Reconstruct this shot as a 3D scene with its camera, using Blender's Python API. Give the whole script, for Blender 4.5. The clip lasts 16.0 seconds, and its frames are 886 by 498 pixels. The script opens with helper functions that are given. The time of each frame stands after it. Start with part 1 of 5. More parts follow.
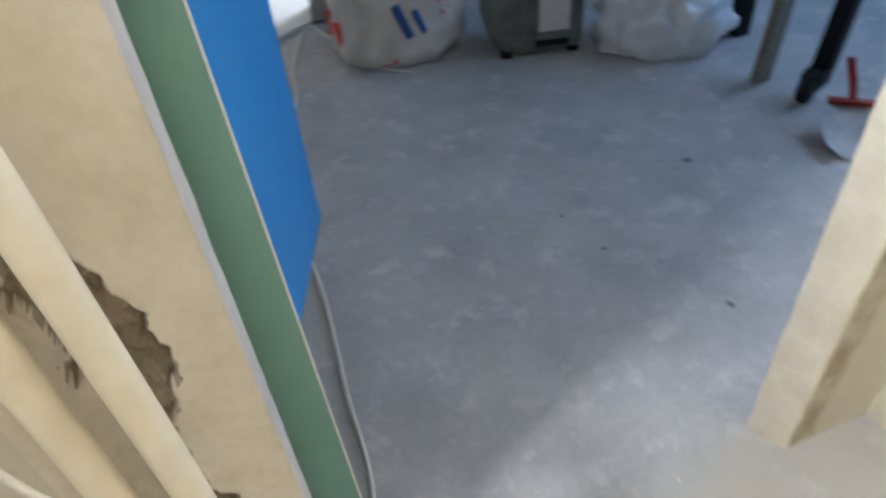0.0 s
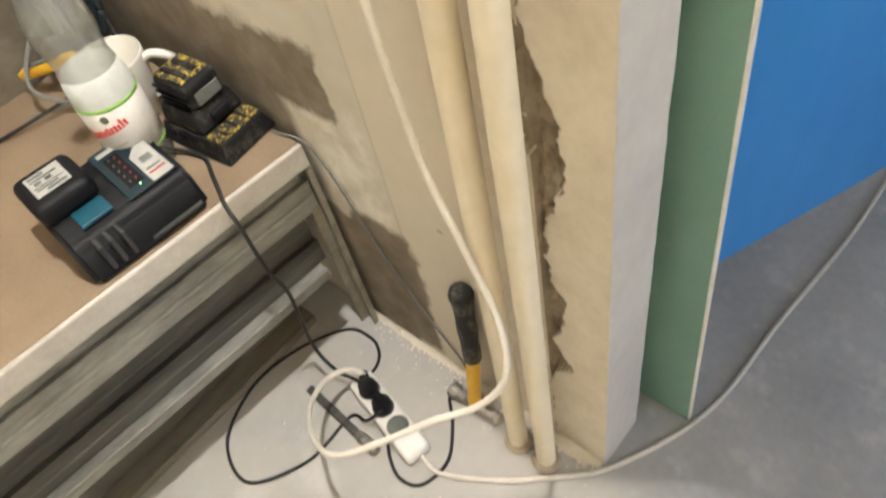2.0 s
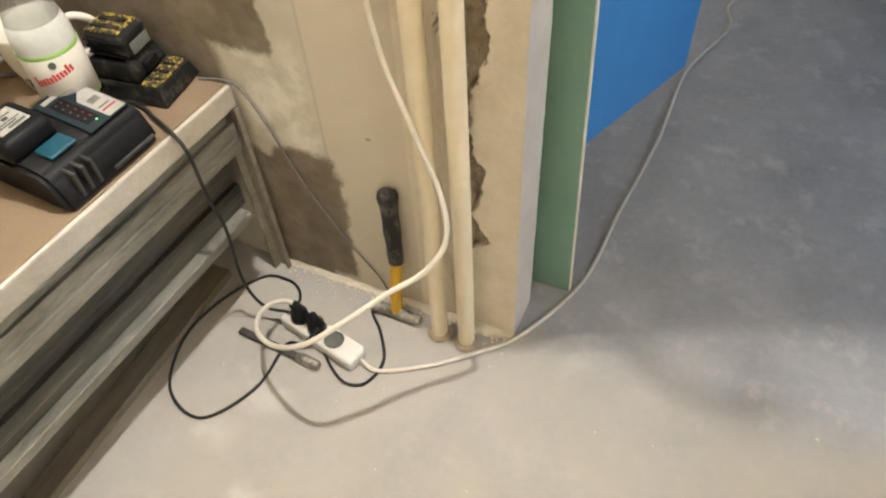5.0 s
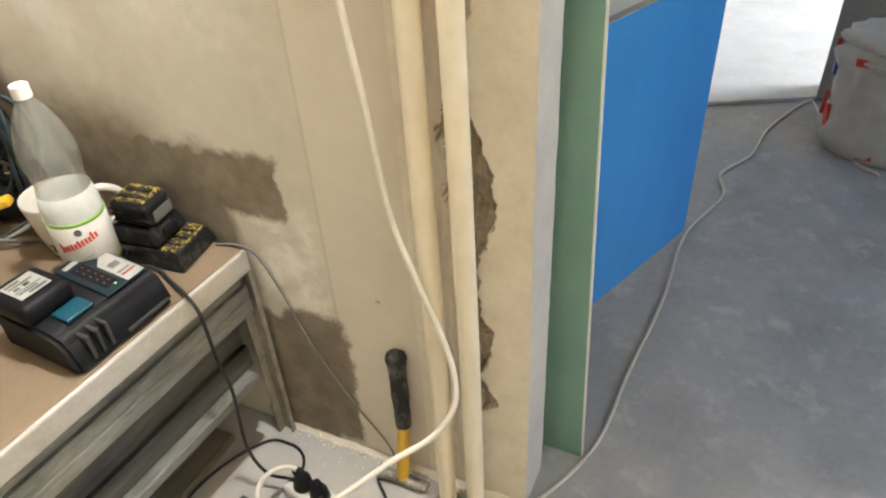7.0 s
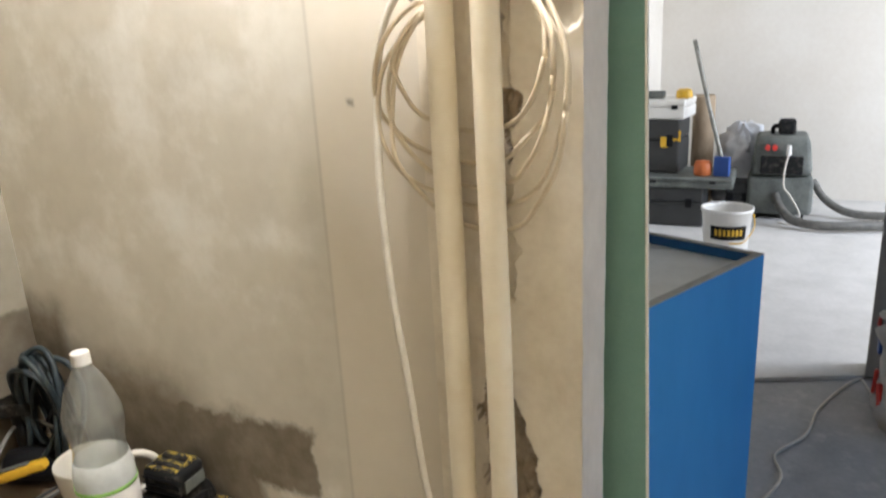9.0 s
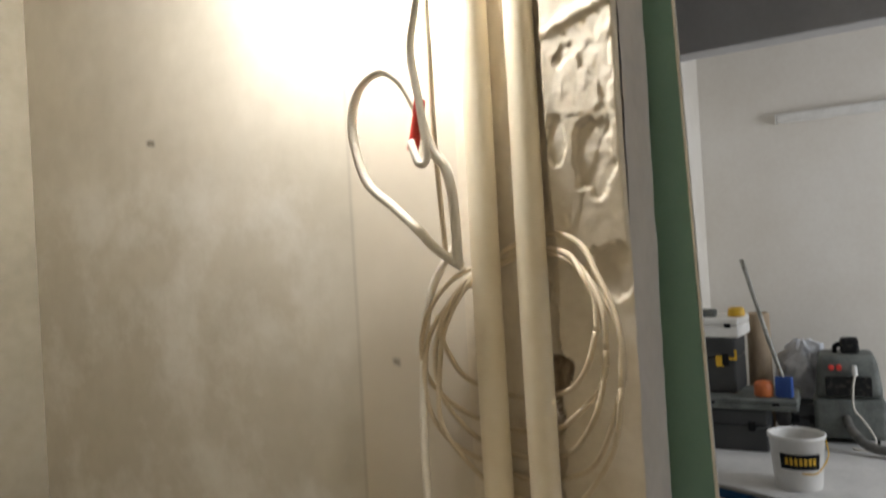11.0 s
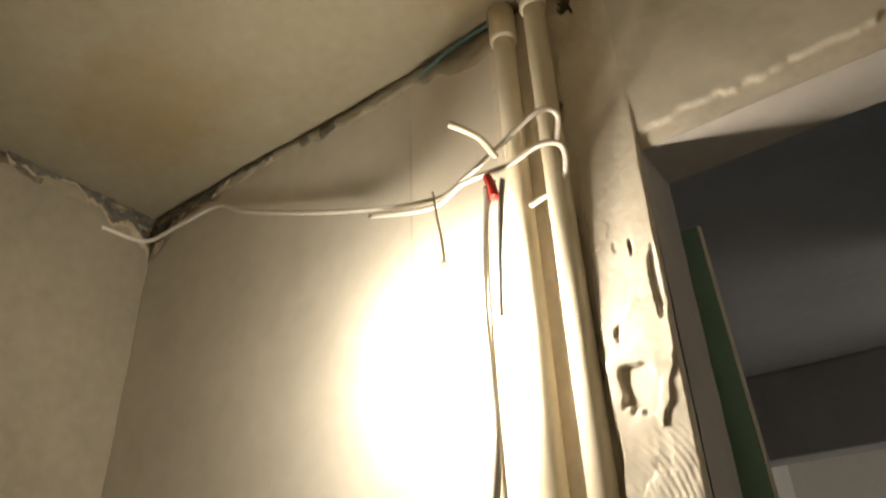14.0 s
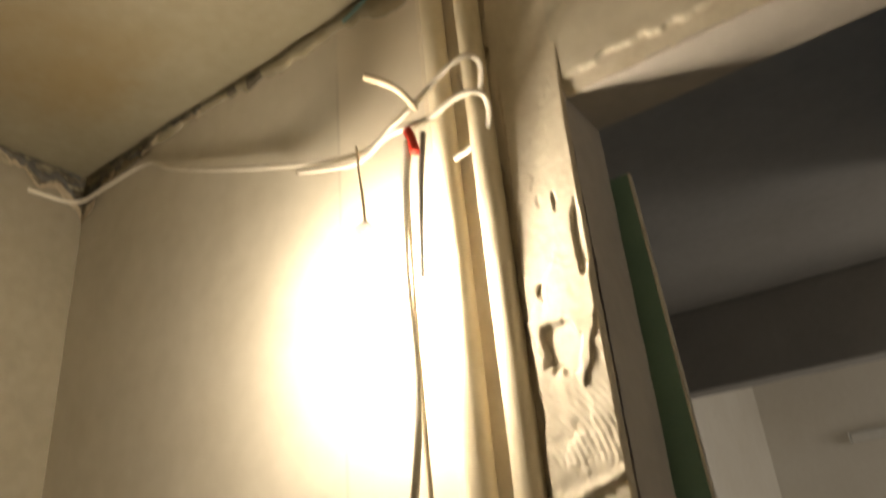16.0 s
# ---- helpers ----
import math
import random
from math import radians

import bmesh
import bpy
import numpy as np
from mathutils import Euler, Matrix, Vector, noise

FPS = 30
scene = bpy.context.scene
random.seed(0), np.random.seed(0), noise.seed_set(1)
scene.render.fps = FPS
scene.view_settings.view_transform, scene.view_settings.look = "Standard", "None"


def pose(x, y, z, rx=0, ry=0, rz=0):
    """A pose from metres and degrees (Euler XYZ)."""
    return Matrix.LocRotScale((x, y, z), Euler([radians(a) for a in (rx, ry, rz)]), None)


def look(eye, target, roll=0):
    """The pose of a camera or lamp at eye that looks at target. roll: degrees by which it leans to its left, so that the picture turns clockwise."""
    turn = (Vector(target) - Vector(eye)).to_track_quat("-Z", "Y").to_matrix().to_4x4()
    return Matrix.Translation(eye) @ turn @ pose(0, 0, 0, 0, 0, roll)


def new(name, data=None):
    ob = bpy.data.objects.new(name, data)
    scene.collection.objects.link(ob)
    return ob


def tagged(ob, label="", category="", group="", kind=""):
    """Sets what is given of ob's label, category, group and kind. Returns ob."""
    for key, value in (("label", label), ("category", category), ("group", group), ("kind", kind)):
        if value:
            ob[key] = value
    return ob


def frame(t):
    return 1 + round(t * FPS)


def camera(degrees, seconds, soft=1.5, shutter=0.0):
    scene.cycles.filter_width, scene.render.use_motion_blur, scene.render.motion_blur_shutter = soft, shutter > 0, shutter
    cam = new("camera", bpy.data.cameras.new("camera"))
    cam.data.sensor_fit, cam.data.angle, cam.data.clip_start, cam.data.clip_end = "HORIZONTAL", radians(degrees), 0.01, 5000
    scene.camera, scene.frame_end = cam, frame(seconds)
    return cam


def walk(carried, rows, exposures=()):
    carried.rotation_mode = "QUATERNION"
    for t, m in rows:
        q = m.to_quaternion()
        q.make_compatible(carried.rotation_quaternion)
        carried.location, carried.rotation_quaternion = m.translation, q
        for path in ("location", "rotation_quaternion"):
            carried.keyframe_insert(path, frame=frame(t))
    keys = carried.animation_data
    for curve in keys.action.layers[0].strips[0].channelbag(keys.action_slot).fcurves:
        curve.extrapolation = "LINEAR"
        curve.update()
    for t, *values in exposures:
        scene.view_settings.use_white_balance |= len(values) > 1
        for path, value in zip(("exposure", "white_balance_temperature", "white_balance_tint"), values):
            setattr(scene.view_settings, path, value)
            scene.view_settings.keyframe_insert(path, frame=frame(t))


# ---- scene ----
cam = camera(63.6, 16.0, soft=2.1, shutter=0.4)
PATH = [
    (0, (0.050, -0.464, 1.177), (0.506, 0.919, -0.193), -5.2),
    (0.3, (0.131, -0.421, 1.231), (0.211, 1.046, -0.125), -6.0),
    (0.5, (0.188, -0.372, 1.236), (-0.113, 1.095, -0.092), -4.7),
    (0.7, (0.244, -0.381, 1.246), (-0.372, 0.925, -0.138), -5.2),
    (1, (0.236, -0.399, 1.232), (-0.604, 0.643, -0.254), -9.5),
    (1.5, (0.181, -0.409, 1.216), (-0.602, 0.631, -0.302), -5.5),
    (2, (0.244, -0.412, 1.225), (-0.752, 0.37, -0.324), -14.9),
    (2.5, (0.27, -0.453, 1.224), (-0.561, 0.29, -0.436), -15.5),
    (3, (0.255, -0.583, 1.245), (-0.487, 0.312, -0.382), -11.1),
    (3.2, (0.259, -0.63, 1.256), (-0.449, 0.336, -0.346), -9.2),
    (5.3, (0.254, -0.783, 1.265), (-0.343, 0.413, -0.223), -3.4),
    (5.5, (0.254, -0.783, 1.265), (-0.358, 0.471, -0.168), -2.6),
    (6, (0.257, -0.791, 1.275), (-0.408, 0.543, -0.058), -2.7),
    (6.5, (0.253, -0.78, 1.269), (-0.439, 0.612, 0.011), -3.5),
    (7, (0.25, -0.791, 1.276), (-0.46, 0.633, 0.065), -3.8),
    (7.5, (0.247, -0.794, 1.279), (-0.494, 0.678, 0.147), -3.8),
    (8, (0.242, -0.791, 1.282), (-0.536, 0.776, 0.313), -2.9),
    (8.5, (0.245, -0.794, 1.285), (-0.605, 0.844, 0.514), -2.8),
    (9, (0.24, -0.787, 1.296), (-0.673, 0.901, 0.734), -3.1),
    (9.2, (0.238, -0.784, 1.301), (-0.707, 0.907, 0.803), -2.8),
    (11.3, (0.225, -0.751, 1.376), (-0.813, 0.952, 1.527), -2.3),
    (11.5, (0.227, -0.751, 1.389), (-0.81, 0.941, 1.636), -0.7),
    (12, (0.227, -0.754, 1.424), (-0.815, 0.899, 1.85), 0.1),
    (12.5, (0.223, -0.749, 1.451), (-0.81, 0.865, 2.025), -1.1),
    (13, (0.218, -0.745, 1.467), (-0.841, 0.812, 2.144), -0.8),
    (13.5, (0.217, -0.747, 1.485), (-0.838, 0.728, 2.329), -0.9),
    (14, (0.219, -0.742, 1.502), (-0.788, 0.661, 2.512), -2.2),
    (14.5, (0.233, -0.725, 1.526), (-0.729, 0.584, 2.692), -3.9),
    (15, (0.241, -0.715, 1.544), (-0.669, 0.551, 2.797), -4.0),
    (15.5, (0.242, -0.714, 1.545), (-0.673, 0.631, 2.708), -5.1),
    (16, (0.266, -0.688, 1.541), (-0.746, 0.816, 2.385), -5.3),
]
EXPOSURES = [(0, 1.85, 5500, 10), (3.2, 2.03, 6500, 13), (5.5, 1.89, 6400, 12), (7, 1.95, 6100, 11), (9.2, 1.24, 6000, 13), (11.3, -0.12, 6400, 12), (12.5, -1.12, 6600, 12), (14.5, -1.15, 7900, 12), (16, -1.05, 8500, 13)]
walk(cam, [(t, look(eye, target, roll)) for t, eye, target, roll in PATH], EXPOSURES)

# ---- world and daylight ----
world = bpy.data.worlds.new("sky")
scene.world = world
world.use_nodes = True
wn = world.node_tree
sky = wn.nodes.new("ShaderNodeTexSky")
sky.sky_type, sky.sun_disc = "NISHITA", False
sky.sun_elevation, sky.sun_rotation = radians(35), radians(60)
wn.links.new(sky.outputs[0], wn.nodes["Background"].inputs[0])
wn.nodes["Background"].inputs[1].default_value = 0.1


def window_light(name, x, y, z, w, h, watts, colour):
    """The sky's light in a window opening of the wall that faces -x."""
    data = bpy.data.lights.new(name, "AREA")
    data.shape, data.size, data.size_y, data.energy, data.color = "RECTANGLE", h, w, watts, colour
    ob = new(name, data)
    ob.matrix_world = look((x, y, z), (x - 1, y, z))
    return ob


window_light("window_daylight", 2.98, 0.95, 1.5, 1.3, 1.3, 5.5, (0.36, 0.63, 1.0))
window_light("window_daylight", 2.98, 3.6, 1.45, 1.6, 1.5, 54, (0.9, 0.95, 1.0))

# ---- materials ----


def material(name, dark, light, scale=6.0, rough=0.8, bump=0.3, fine=120.0, metal=0.0, contrast=(0.35, 0.65), bump_size=0.004, stretch=(1, 1, 1), spec=0.5):
    """A surface with two scales of mottling and a fine relief."""
    m = bpy.data.materials.new(name)
    m.use_nodes = True
    t = m.node_tree
    b = t.nodes["Principled BSDF"]
    co = t.nodes.new("ShaderNodeTexCoord")
    mp = t.nodes.new("ShaderNodeMapping")
    mp.inputs["Scale"].default_value = stretch
    t.links.new(co.outputs["Object"], mp.inputs[0])
    n1, n2 = t.nodes.new("ShaderNodeTexNoise"), t.nodes.new("ShaderNodeTexNoise")
    n1.inputs["Scale"].default_value, n1.inputs["Detail"].default_value, n1.inputs["Roughness"].default_value = scale, 8, 0.62
    n2.inputs["Scale"].default_value, n2.inputs["Detail"].default_value = fine, 4
    for n in (n1, n2):
        t.links.new(mp.outputs[0], n.inputs["Vector"])
    mixn = t.nodes.new("ShaderNodeMath")
    mixn.operation, mixn.inputs[1].default_value = "MULTIPLY_ADD", 0.75
    fine_part = t.nodes.new("ShaderNodeMath")
    fine_part.operation, fine_part.inputs[1].default_value = "MULTIPLY", 0.25
    t.links.new(n2.outputs[0], fine_part.inputs[0])
    t.links.new(n1.outputs[0], mixn.inputs[0])
    t.links.new(fine_part.outputs[0], mixn.inputs[2])
    ramp = t.nodes.new("ShaderNodeValToRGB")
    ramp.color_ramp.elements[0].position, ramp.color_ramp.elements[1].position = contrast
    ramp.color_ramp.elements[0].color, ramp.color_ramp.elements[1].color = (*dark, 1), (*light, 1)
    t.links.new(mixn.outputs[0], ramp.inputs[0])
    t.links.new(ramp.outputs[0], b.inputs["Base Color"])
    bp = t.nodes.new("ShaderNodeBump")
    bp.inputs["Strength"].default_value, bp.inputs["Distance"].default_value = bump, bump_size
    t.links.new(mixn.outputs[0], bp.inputs["Height"])
    t.links.new(bp.outputs[0], b.inputs["Normal"])
    b.inputs["Roughness"].default_value, b.inputs["Metallic"].default_value = rough, metal
    b.inputs["Specular IOR Level"].default_value = spec
    return m


def node(t, kind, op=None, *values):
    n = t.nodes.new(kind)
    if op:
        n.operation = op
    for k, v in enumerate(values):
        if v is None:
            continue
        if isinstance(v, (int, float, tuple)):
            n.inputs[k].default_value = v
        else:
            t.links.new(v, n.inputs[k])
    return n.outputs[0]


def span(t, v, lo, hi, soft):
    """1 between lo and hi with edges of the given softness."""
    up = t.nodes.new("ShaderNodeMapRange")
    down = t.nodes.new("ShaderNodeMapRange")
    for n, a, c in ((up, lo - soft, lo + soft), (down, hi + soft, hi - soft)):
        n.interpolation_type = "SMOOTHSTEP"
        n.inputs[1].default_value, n.inputs[2].default_value = a, c
        t.links.new(v, n.inputs[0])
    return node(t, "ShaderNodeMath", "MULTIPLY", up.outputs[0], down.outputs[0])


def stain(m, spots, colour, strength=0.85, wobble=0.05, scale=9.0, grains=(0.3, 0.6, 0.55)):
    """Adds stains to a material: each spot is (axis, lo, hi, soft, axis, lo, hi, soft) in the thing's own metres, with ragged edges."""
    t = m.node_tree
    b = t.nodes["Principled BSDF"]
    base = b.inputs["Base Color"].links[0].from_socket
    co = t.nodes.new("ShaderNodeTexCoord")
    nz = t.nodes.new("ShaderNodeTexNoise")
    nz.inputs["Scale"].default_value, nz.inputs["Detail"].default_value, nz.inputs["Roughness"].default_value = scale, 7, 0.65
    t.links.new(co.outputs["Object"], nz.inputs["Vector"])
    off = node(t, "ShaderNodeVectorMath", "SUBTRACT", nz.outputs["Color"], (0.5, 0.5, 0.5))
    off2 = t.nodes.new("ShaderNodeVectorMath")
    off2.operation = "SCALE"
    off2.inputs["Scale"].default_value = wobble * 4
    t.links.new(off, off2.inputs[0])
    at = node(t, "ShaderNodeVectorMath", "ADD", co.outputs["Object"], off2.outputs[0])
    sep = t.nodes.new("ShaderNodeSeparateXYZ")
    t.links.new(at, sep.inputs[0])
    total = None
    for a1, lo1, hi1, s1, a2, lo2, hi2, s2 in spots:
        one = node(t, "ShaderNodeMath", "MULTIPLY", span(t, sep.outputs[a1], lo1, hi1, s1), span(t, sep.outputs[a2], lo2, hi2, s2))
        total = one if total is None else node(t, "ShaderNodeMath", "MAXIMUM", total, one)
    grain = t.nodes.new("ShaderNodeMapRange")
    grain.inputs[1].default_value, grain.inputs[2].default_value, grain.inputs[3].default_value = grains
    t.links.new(nz.outputs[0], grain.inputs[0])
    fac = node(t, "ShaderNodeMath", "MULTIPLY", node(t, "ShaderNodeMath", "MULTIPLY", total, grain.outputs[0]), strength)
    mix = t.nodes.new("ShaderNodeMix")
    mix.data_type = "RGBA"
    t.links.new(fac, mix.inputs[0])
    t.links.new(base, mix.inputs[6])
    mix.inputs[7].default_value = (*colour, 1)
    t.links.new(mix.outputs[2], b.inputs["Base Color"])
    return m


WALL = material("trowelled_plaster", (0.53, 0.485, 0.395), (0.70, 0.65, 0.555), 2.6, 0.85, 0.3, 26, contrast=(0.3, 0.7))
stain(WALL, [(0, -1.2, -0.40, 0.08, 2, 0.85, 1.5, 0.12)], (0.82, 0.79, 0.73), 0.7, 0.05, 5, (0.48, 0.64, 0.0))
stain(WALL, [(0, -1.0, -0.42, 0.1, 2, 1.22, 1.34, 0.04), (0, -0.8, -0.38, 0.06, 2, 1.0, 1.06, 0.03), (0, -1.05, -0.6, 0.08, 2, 1.42, 1.5, 0.04)], (0.8, 0.775, 0.71), 0.55, 0.06, 7, (0.44, 0.62, 0.0))
stain(WALL, [(0, -0.52, -0.38, 0.02, 2, 0.38, 0.6, 0.03)], (0.82, 0.78, 0.7), 0.95, 0.03, 12, (0.42, 0.56, 0.0))
stain(WALL, [(0, -0.37, 0.02, 0.006, 2, -0.1, 2.6, 0.02)], (0.72, 0.64, 0.525), 0.6, 0.004, 2)
stain(WALL, [(0, -1.2, -0.44, 0.006, 2, 0.58, 0.703, 0.012), (0, -1.2, -0.56, 0.02, 2, 0.45, 0.703, 0.03), (0, -1.2, -0.7, 0.08, 2, 0.45, 0.745, 0.06), (0, -1.2, -1.02, 0.03, 2, 0.5, 0.84, 0.05), (0, -0.50, -0.36, 0.008, 2, 0.02, 0.37, 0.012), (0, -0.6, -0.42, 0.01, 2, 0.0, 0.345, 0.008)], (0.185, 0.148, 0.1), 1.0, 0.02, 16, (0.3, 0.6, 0.78))
stain(WALL, [(0, -0.375, -0.37, 0.002, 2, 0.3, 2.3, 0.05)], (0.28, 0.24, 0.19), 0.27, 0.001, 3)
stain(WALL, [(0, -0.318, -0.308, 0.004, 2, 1.218, 1.228, 0.004), (0, -0.206, -0.2, 0.004, 2, 1.096, 1.102, 0.004), (0, -0.36, -0.355, 0.003, 2, 1.515, 1.523, 0.003), (0, -0.79, -0.77, 0.005, 2, 1.56, 1.57, 0.004), (0, -0.283, -0.274, 0.004, 2, 0.446, 0.452, 0.003)], (0.12, 0.09, 0.06), 0.9, 0.004, 40)
PLASTER = material("rough_gypsum_plaster", (0.64, 0.56, 0.44), (0.8, 0.73, 0.61), 14, 0.85, 0.3, 90, contrast=(0.3, 0.65))
MORTAR = material("old_mortar", (0.3, 0.235, 0.16), (0.5, 0.42, 0.31), 12, 0.95, 0.7, 110, bump_size=0.008)
DAMP = material("grey_damp_filler", (0.055, 0.055, 0.05), (0.15, 0.148, 0.135), 14, 0.95, 0.6, 90, bump_size=0.006)
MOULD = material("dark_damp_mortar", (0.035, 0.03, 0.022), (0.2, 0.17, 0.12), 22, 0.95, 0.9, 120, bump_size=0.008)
JAMB = material("smooth_gypsum_board", (0.58, 0.53, 0.475), (0.68, 0.625, 0.565), 8, 0.8, 0.12, 60)
# West plaster's base colour is darkened to dim the lamp light; the low stain is real.
WESTWALL = stain(material("darkened_west_plaster", (0.21, 0.185, 0.135), (0.3, 0.265, 0.205), 3, 0.9, 0.25, 40), [(1, -0.9, 0.02, 0.01, 2, 0.3, 0.83, 0.006)], (0.1, 0.078, 0.05), 0.95, 0.008, 12)
SIDEWALL = material("dusty_side_plaster", (0.6, 0.545, 0.44), (0.73, 0.67, 0.555), 3, 0.9, 0.25, 40)
ENDWALL = stain(material("smudged_end_plaster", (0.6, 0.545, 0.44), (0.73, 0.67, 0.555), 3, 0.9, 0.25, 40), [(0, 0.74, 0.86, 0.01, 2, -0.1, 0.9, 0.1)], (0.3, 0.22, 0.1), 0.75, 0.02, 14, (0.4, 0.62, 0.1))
# Ceiling base colour is lowered to dim the lamp light; brown stains go on top.
CEILING = material("stained_darkened_ceiling_paint", (0.24, 0.21, 0.14), (0.32, 0.285, 0.21), 2.4, 0.9, 0.15, 40)
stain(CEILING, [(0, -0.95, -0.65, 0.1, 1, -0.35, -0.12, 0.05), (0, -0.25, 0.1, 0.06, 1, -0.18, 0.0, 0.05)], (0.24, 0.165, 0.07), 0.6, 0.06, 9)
FLOOR = material("dusty_concrete_screed", (0.33, 0.325, 0.32), (0.5, 0.49, 0.48), 5, 0.75, 0.3, 60, contrast=(0.32, 0.68))
stain(FLOOR, [(0, -3, 3, 0.05, 1, -3, 1.9, 0.1)], (0.6, 0.58, 0.55), 0.6, 0.02, 11, (0.54, 0.66, 0.0))
stain(FLOOR, [(0, -2, 2, 0.05, 1, -3, 0.0, 0.1)], (0.47, 0.44, 0.39), 0.85, 0.05, 6, (0.36, 0.58, 0.45))
stain(FLOOR, [(0, 0.25, 0.33, 0.012, 1, 0.71, 0.735, 0.01), (0, 0.39, 0.45, 0.014, 1, 0.705, 0.735, 0.012), (0, 0.95, 1.05, 0.03, 1, 0.6, 0.64, 0.02), (0, -0.5, -0.42, 0.03, 1, -0.45, -0.4, 0.03), (0, -0.36, -0.3, 0.02, 1, -0.56, -0.5, 0.02), (0, -0.44, -0.36, 0.02, 1, -0.35, -0.3, 0.02)], (0.62, 0.6, 0.56), 0.7, 0.018, 22)
stain(FLOOR, [(0, 0.928, 0.942, 0.005, 1, 0.285, 0.303, 0.006), (0, 1.148, 1.17, 0.008, 1, 0.752, 0.768, 0.006), (0, 1.11, 1.118, 0.004, 1, 0.74, 0.746, 0.004), (0, 0.78, 0.792, 0.005, 1, 0.555, 0.565, 0.005), (0, 0.75, 0.757, 0.003, 1, 0.70, 0.706, 0.003), (0, 0.68, 0.686, 0.003, 1, 0.61, 0.615, 0.003)], (0.03, 0.028, 0.02), 0.95, 0.005, 60)
WHITEFLOOR = material("white_dusty_sheet", (0.54, 0.53, 0.5), (0.68, 0.66, 0.63), 4, 0.8, 0.2, 50)
FARWALL = material("white_wall_paint", (0.72, 0.67, 0.59), (0.8, 0.76, 0.69), 1.5, 0.9, 0.1, 30)
HALLCEIL = material("grey_unpainted_slab", (0.42, 0.405, 0.39), (0.52, 0.505, 0.49), 1.2, 0.9, 0.15, 30)
HALLWALL = material("grey_render", (0.3, 0.28, 0.25), (0.4, 0.37, 0.33), 3, 0.9, 0.3, 40)
PIPE = material("cream_pipe_paint", (0.78, 0.68, 0.5), (0.86, 0.78, 0.62), 9, 0.45, 0.12, 60, bump_size=0.002)
GREEN = material("green_board_paper", (0.195, 0.35, 0.285), (0.235, 0.4, 0.33), 5, 0.85, 0.1, 220, bump_size=0.001)
BOARDEDGE = material("gypsum_core_edge", (0.72, 0.66, 0.55), (0.85, 0.8, 0.7), 40, 0.9, 0.3, 200)
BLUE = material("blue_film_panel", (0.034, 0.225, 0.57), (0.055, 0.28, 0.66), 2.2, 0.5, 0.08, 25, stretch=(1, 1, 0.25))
# The film's blue at about half strength, for back, front and bottom panels.
BLUEIN = material("blue_panel_darker", (0.015, 0.1, 0.3), (0.02, 0.13, 0.37), 3, 0.55, 0.05, 30)
CHIPBOARD = material("chipboard_edge", (0.35, 0.33, 0.3), (0.5, 0.47, 0.43), 60, 0.9, 0.3, 300)
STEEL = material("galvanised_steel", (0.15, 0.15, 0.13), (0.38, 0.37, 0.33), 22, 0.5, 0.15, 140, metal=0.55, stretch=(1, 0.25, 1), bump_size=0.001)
# Dark steel of small tools; on the lower bench its darkness is painted shade.
STEELDARK = material("dark_and_shaded_steel", (0.05, 0.05, 0.045), (0.15, 0.145, 0.125), 18, 0.5, 0.15, 120, metal=0.6, stretch=(1, 0.1, 1), bump_size=0.001)
DUSTSTEEL = material("dusty_galvanised_steel", (0.2, 0.18, 0.14), (0.36, 0.325, 0.26), 20, 0.7, 0.12, 140, metal=0.2, bump_size=0.001)
BENCHTOP = material("worn_fibreboard", (0.175, 0.122, 0.074), (0.24, 0.175, 0.112), 5, 0.7, 0.1, 180, bump_size=0.001)
stain(BENCHTOP, [(0, 0.2, 0.3, 0.02, 1, -0.5, -0.3, 0.02), (0, 0.35, 0.5, 0.02, 1, -0.2, -0.1, 0.02)], (0.22, 0.16, 0.1), 0.5, 0.04, 16)
WHITEEDGE = material("white_glossy_edge", (0.4, 0.365, 0.31), (0.55, 0.52, 0.465), 16, 0.3, 0.1, 120)
WOOD = material("raw_pine_batten", (0.14, 0.12, 0.09), (0.25, 0.22, 0.17), 10, 0.8, 0.2, 90, stretch=(6, 0.5, 6))
BLACK = material("black_plastic", (0.005, 0.005, 0.006), (0.012, 0.012, 0.013), 12, 0.5, 0.12, 300, bump_size=0.0006, spec=0.15)
DARKCASE = material("dark_grey_case_plastic", (0.02, 0.021, 0.021), (0.05, 0.05, 0.048), 3, 0.6, 0.1, 120, bump_size=0.0008)
DUSTBLACK = material("dusty_black_plastic", (0.007, 0.007, 0.007), (0.09, 0.082, 0.065), 40, 0.7, 0.25, 220, contrast=(0.5, 0.74), bump_size=0.0008, spec=0.3)
GRIPRUBBER = material("dusty_grip_rubber", (0.01, 0.01, 0.009), (0.22, 0.2, 0.16), 30, 0.7, 0.6, 160, contrast=(0.46, 0.72), bump_size=0.003, stretch=(1, 1, 0.6))
GREYPLASTIC = material("grey_dusty_plastic", (0.06, 0.068, 0.06), (0.19, 0.2, 0.18), 7, 0.7, 0.2, 90, bump_size=0.001)
YELLOW = material("yellow_plastic", (0.6, 0.34, 0.015), (0.78, 0.47, 0.03), 20, 0.5, 0.1, 120, bump_size=0.0006)
DUSTYELLOW = material("dusty_yellow_plastic", (0.02, 0.018, 0.014), (0.5, 0.35, 0.04), 130, 0.7, 0.2, 160, contrast=(0.5, 0.6), bump_size=0.0008)
TEALDARK = material("dark_teal_panel", (0.001, 0.011, 0.018), (0.002, 0.018, 0.028), 8, 0.4, 0.02, 90)
TEAL = material("teal_label", (0.004, 0.05, 0.08), (0.007, 0.07, 0.105), 8, 0.4, 0.02, 90)
